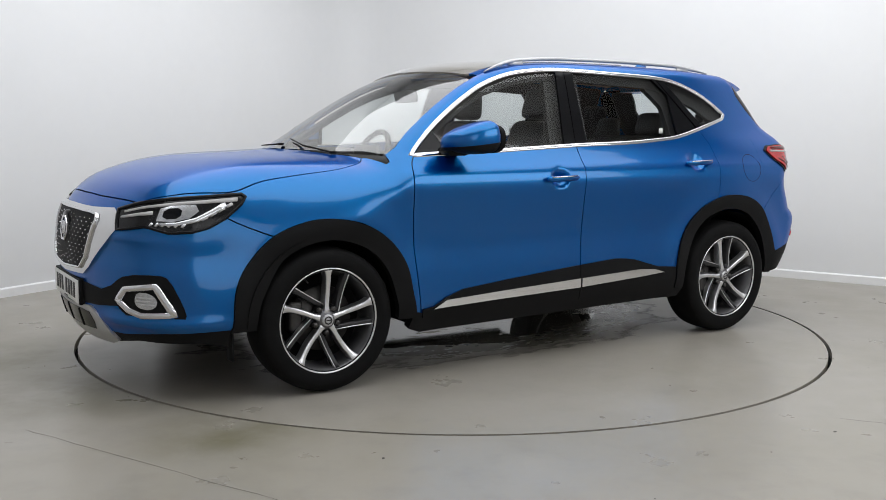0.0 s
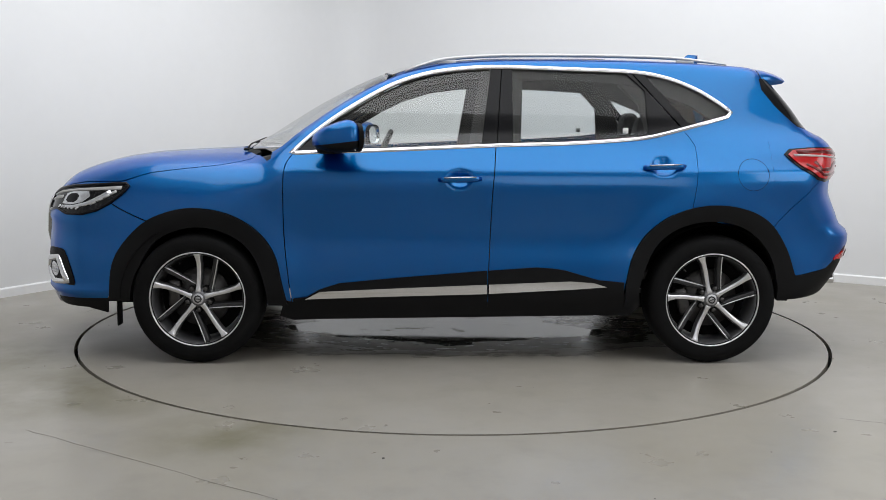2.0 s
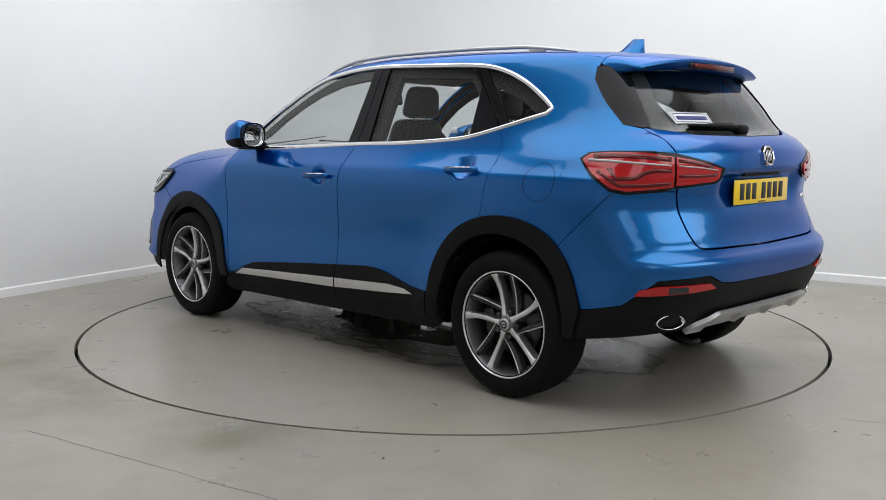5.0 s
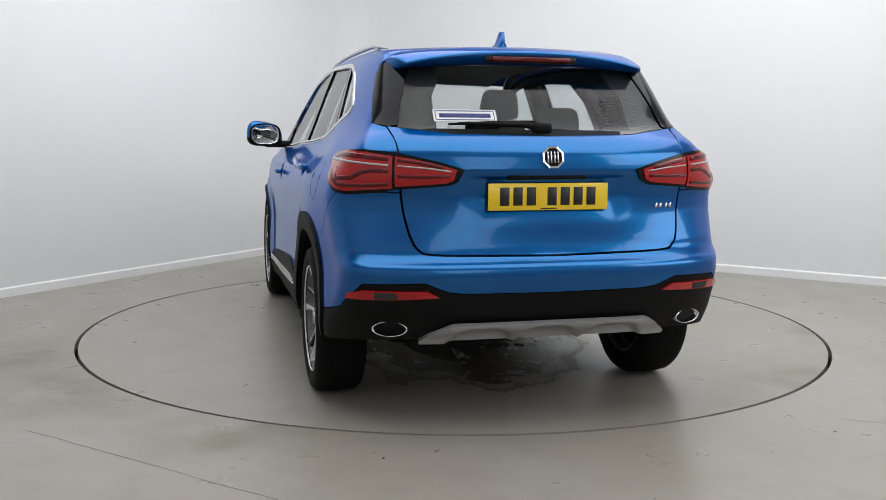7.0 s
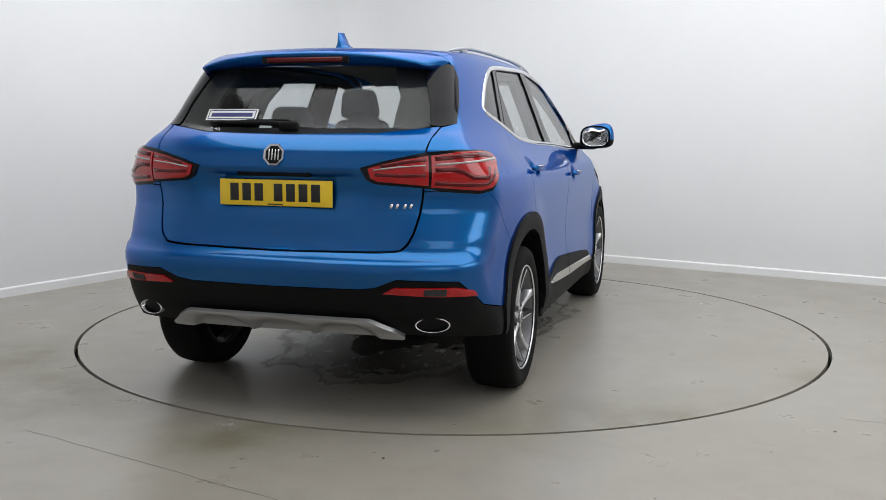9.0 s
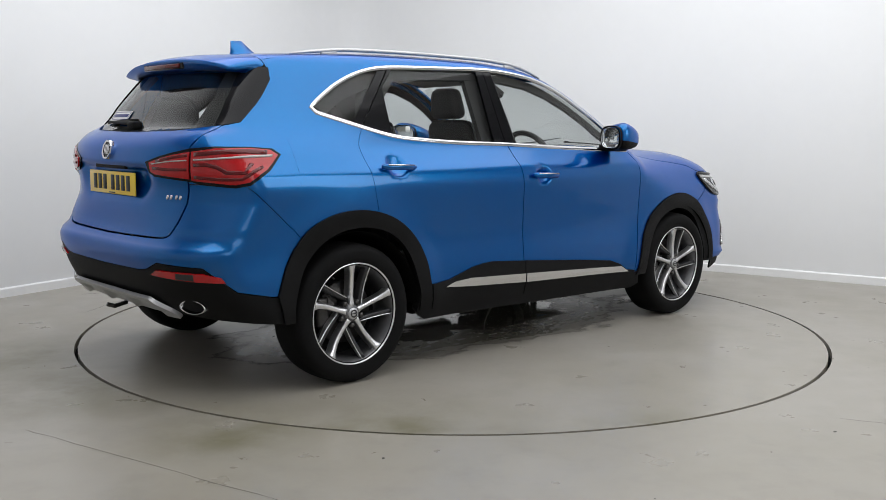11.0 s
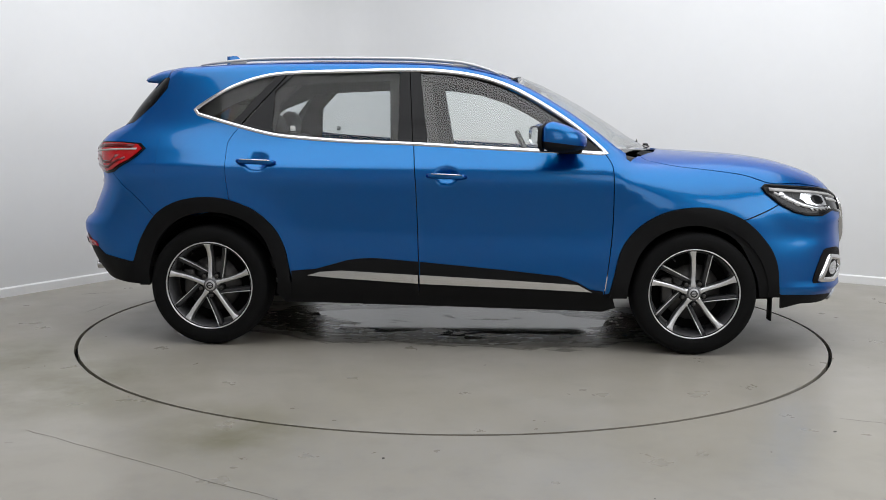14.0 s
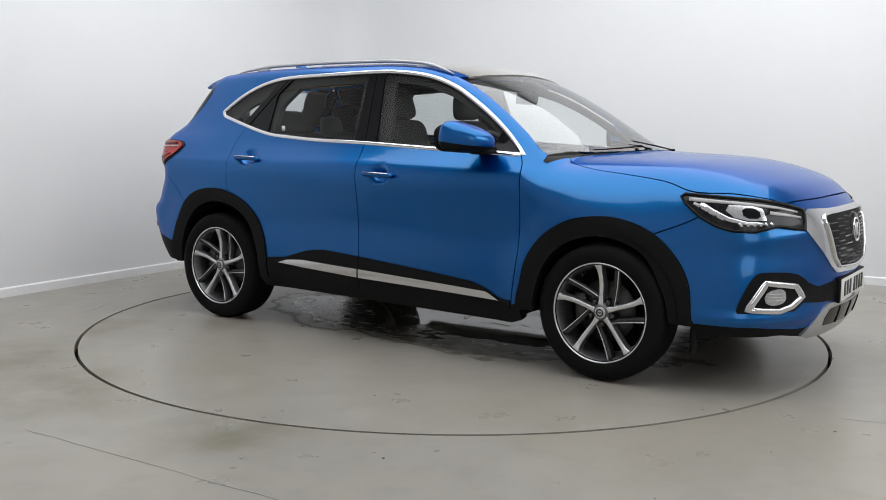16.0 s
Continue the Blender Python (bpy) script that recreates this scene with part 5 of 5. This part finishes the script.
# ---------------------------------------------------------------- inside the car
def cabin():
    for y in (0.37, -0.37):
        seat = part("front_seat", rbox((0.50, 0.50, 0.15), (0.13, y, 0.62), 0.05, 3), LEATHER, car, "dark leather front seat")
        part("backrest", rbox((0.15, 0.50, 0.66), (-0.17, y, 0.97), 0.06, 3, pose(0, 0, 0, 0, -14, 0), (0.75, 0.70)), LEATHER, seat)
        part("headrest", rbox((0.10, 0.26, 0.18), (-0.275, y, 1.385), 0.045, 3, pose(0, 0, 0, 0, -10, 0), (0.9, 0.8)), LEATHER, seat)
        for k in (-0.05, 0.05):
            part("headrest_post", tube([(-0.25, y + k, 1.24), (-0.27, y + k, 1.34)], 0.006, 6), STEEL, seat)
    bench = part("rear_seat", rbox((0.50, 1.30, 0.16), (-0.72, 0, 0.66), 0.05, 3), LEATHER, car, "dark leather rear bench")
    part("backrest", rbox((0.15, 1.30, 0.60), (-1.06, 0, 0.91), 0.05, 3, pose(0, 0, 0, 0, -16, 0)), LEATHER, bench)
    for y in (0.40, 0.0, -0.40):
        part("headrest", rbox((0.10, 0.25 if y else 0.20, 0.15), (-1.165, y, 1.275 if y else 1.245), 0.045, 3, pose(0, 0, 0, 0, -10, 0), (0.9, 0.85)), LEATHER, bench)
    dash = part("dashboard", joined(rbox((0.40, 1.38, 0.20), (0.88, 0, 0.99), 0.06, 3), rbox((0.20, 0.34, 0.08), (0.70, -0.37, 1.08), 0.03, 3), rbox((0.03, 0.28, 0.15), (0.69, 0.02, 1.07), 0.01, 2)), TRIM_GREY, car, "dark grey dashboard")
    part("console", rbox((0.9, 0.22, 0.25), (0.30, 0, 0.62), 0.05, 3), TRIM_GREY, car)
    m = pose(0.46, -0.37, 1.05, 0, 64, 0)
    bm = joined(tube([(0.185 * math.cos(a), 0.185 * math.sin(a), 0) for a in np.linspace(0, 2 * math.pi, 33)[:-1]], 0.017, 10, True), rbox((0.10, 0.12, 0.05), (0, 0, -0.01), 0.02), rbox((0.03, 0.34, 0.02), (0, 0, -0.005), 0.008), rbox((0.16, 0.04, 0.02), (0.08, 0, -0.005), 0.008))
    bmesh.ops.transform(bm, matrix=m, verts=bm.verts[:])
    part("steering_wheel", bm, LEATHER, car, "black steering wheel")
    part("rear_view_mirror", joined(rbox((0.03, 0.24, 0.075), (0.42, 0, 1.425), 0.014, 2, pose(0, 0, 0, 0, 10, 0)), tube([(0.44, 0, 1.46), (0.50, 0, 1.50)], 0.012, 8)), TRIM_GREY, car, "dark rear-view mirror")
    part("sensor_box", rbox((0.12, 0.14, 0.05), (0.47, 0.0, 1.49), 0.015, 2, pose(0, 0, 0, 0, 30, 0)), TRIM_GREY, car)
    part("cabin_floor", rbox((2.9, 1.52, 0.06), (-0.45, 0, 0.46), 0.02), TRIM_GREY, car)
    part("load_cover", rbox((0.62, 1.20, 0.05), (-1.55, 0, 1.02), 0.02), TRIM_GREY, car, "grey load cover")
    # linings behind the outer panels
    head = tp((0.38, 0.0), (0.365, 0.25), (0.30, 0.48), (0.10, 0.50), (-0.30, 0.53), (-1.0, 0.53), (-1.60, 0.50), (-1.62, 0.0))
    patch("headlining", "top", sym(head), LINER, car, off=-0.045, thick=0.0, pair=False, label="pale grey headlining")
    patch("door_card", "side", sd((0.84, 1.10), (0.86, 0.42), (-0.12, 0.42), (-0.16, 1.145)), TRIM_GREY, car, off=-0.07, thick=0.01, grid=0.06, label="dark grey door lining")
    patch("door_card", "side", sd((-0.22, 1.15), (-0.20, 0.42), (-0.86, 0.42), (-1.02, 0.75), (-1.21, 0.85), (-1.22, 1.22), (-1.03, 1.195), (-0.57, 1.16)), TRIM_GREY, car, off=-0.07, thick=0.01, grid=0.06, label="dark grey door lining")
    xs = np.linspace(0.90, -1.60, 30)
    e = edge(xs)
    inner_line = [(0.70, 1.205), (0.58, 1.290), (0.45, 1.370), (0.30, 1.440), (0.13, 1.495), (-0.06, 1.522), (-0.26, 1.530), (-0.58, 1.522), (-0.90, 1.505), (-1.02, 1.480), (-1.13, 1.440), (-1.26, 1.392), (-1.33, 1.350), (-1.37, 1.322), (-1.60, 1.29)]
    patch("pillar_lining", "side", np.concatenate([e, sd(*inner_line[::-1][0:1], *inner_line[::-1][1:])]), TRIM_GREY, car, off=-0.045, thick=0.02, grid=0.04, label="grey pillar lining")
    patch("pillar_lining", "side", sd((-0.12, 1.53), (-0.36, 1.53), (-0.34, 1.14), (-0.06, 1.14)), TRIM_GREY, car, off=-0.05, thick=0.03, grid=0.06, label="grey pillar lining")
    patch("pillar_lining", "side", sd((-0.88, 1.51), (-1.05, 1.49), (-1.16, 1.30), (-1.24, 1.22), (-1.02, 1.19), (-0.99, 1.40)), TRIM_GREY, car, off=-0.05, thick=0.03, grid=0.06, label="grey pillar lining")
    patch("quarter_lining", "side", sd((-1.20, 1.285), (-1.36, 1.315), (-1.38, 1.38), (-1.44, 1.44), (-1.64, 1.44), (-1.70, 1.30), (-1.62, 0.80), (-1.20, 0.86)), TRIM_GREY, car, off=-0.075, thick=0.06, grid=0.06, label="dark grey rear corner lining")
    patch("tailgate_lining", "rear", sym(rr((0.0, 1.21), (0.58, 1.23), (0.55, 0.80), (0.0, 0.78))), TRIM_GREY, car, off=-0.07, thick=0.0, grid=0.06, pair=False)
    patch("tailgate_frame", "rear", rr((0.64, 1.23), (0.440, 1.235), (0.440, 1.40), (0.405, 1.46), (0.38, 1.53), (0.55, 1.53), (0.60, 1.42)), TRIM_GREY, car, off=-0.030, thick=0.02, grid=0.05, label="dark grey tailgate trim")
    patch("tailgate_sill", "rear", sym(rr((0.0, 1.21), (0.46, 1.22), (0.46, 1.262), (0.0, 1.258))), TRIM_GREY, car, off=-0.030, thick=0.02, grid=0.05, pair=False)
    for s in (1, -1):
        part("glass_mark", rbox((0.03, 0.0015, 0.03), tuple(sd((-0.90, 1.235))[0] * (1, s, 1) + (0, -0.012 * s, 0)), 0.0003, 1), WHITE, car)


front_end()
rear_end()
fittings()
cabin()


# ---------------------------------------------------------------- water on the turntable
def blob(name, cx, cy, rx, ry, seed, rough, parent, z=0.0016):
    """A thin puddle with a ragged outline."""
    n_ = 260
    bm = bmesh.new()
    vs = []
    for i in range(n_):
        a = 2 * math.pi * i / n_
        c, s = math.cos(a), math.sin(a)
        k = 1 + rough * (0.8 * noise.noise((c * 1.7 + seed, s * 1.7, 0.3)) + 0.6 * noise.noise((c * 6 + seed, s * 6, 1.3)) + 0.55 * noise.noise((c * 17, s * 17 + seed, 2.3)) + 0.3 * noise.noise((c * 45, s * 45 + seed, 3.3)))
        vs.append((cx + rx * c * k, cy + ry * s * k, z))
    top = [bm.verts.new(v) for v in vs]
    low_ = [bm.verts.new((cx + (v[0] - cx) * 1.01, cy + (v[1] - cy) * 1.01, z - 0.0014)) for v in vs]
    bm.faces.new(top)
    for i in range(n_):
        bm.faces.new((top[i], low_[i], low_[(i + 1) % n_], top[(i + 1) % n_]))
    bmesh.ops.triangulate(bm, faces=[f for f in bm.faces if len(f.verts) > 4], ngon_method="EAR_CLIP")
    bmesh.ops.recalc_face_normals(bm, faces=bm.faces[:])
    return part(name, bm, WATER, parent, smooth=False)


def puddles():
    rng = random.Random(4)
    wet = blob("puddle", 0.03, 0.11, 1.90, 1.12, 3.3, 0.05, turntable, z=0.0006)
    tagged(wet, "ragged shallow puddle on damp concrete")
    for i in range(10):
        a = rng.uniform(0, 2 * math.pi)
        x, y = 0.05 + 1.65 * math.cos(a), 0.20 + 0.98 * math.sin(a)
        r = rng.uniform(0.012, 0.05)
        blob("water_spot", x, y, r * rng.uniform(1, 2.4), r, i * 3.1, 0.5, turntable, z=0.0022)


puddles()

# ---------------------------------------------------------------- motion


def motions():
    rows = [(k * 0.5, HEADING + RATE * k * 0.5) for k in range(33)]
    walk(car, [(t, pose(0, 0, 0, 0, 0, a)) for t, a in rows])
    walk(turntable, [(t, pose(0, 0, 0, 0, 0, a)) for t, a in rows])


motions()
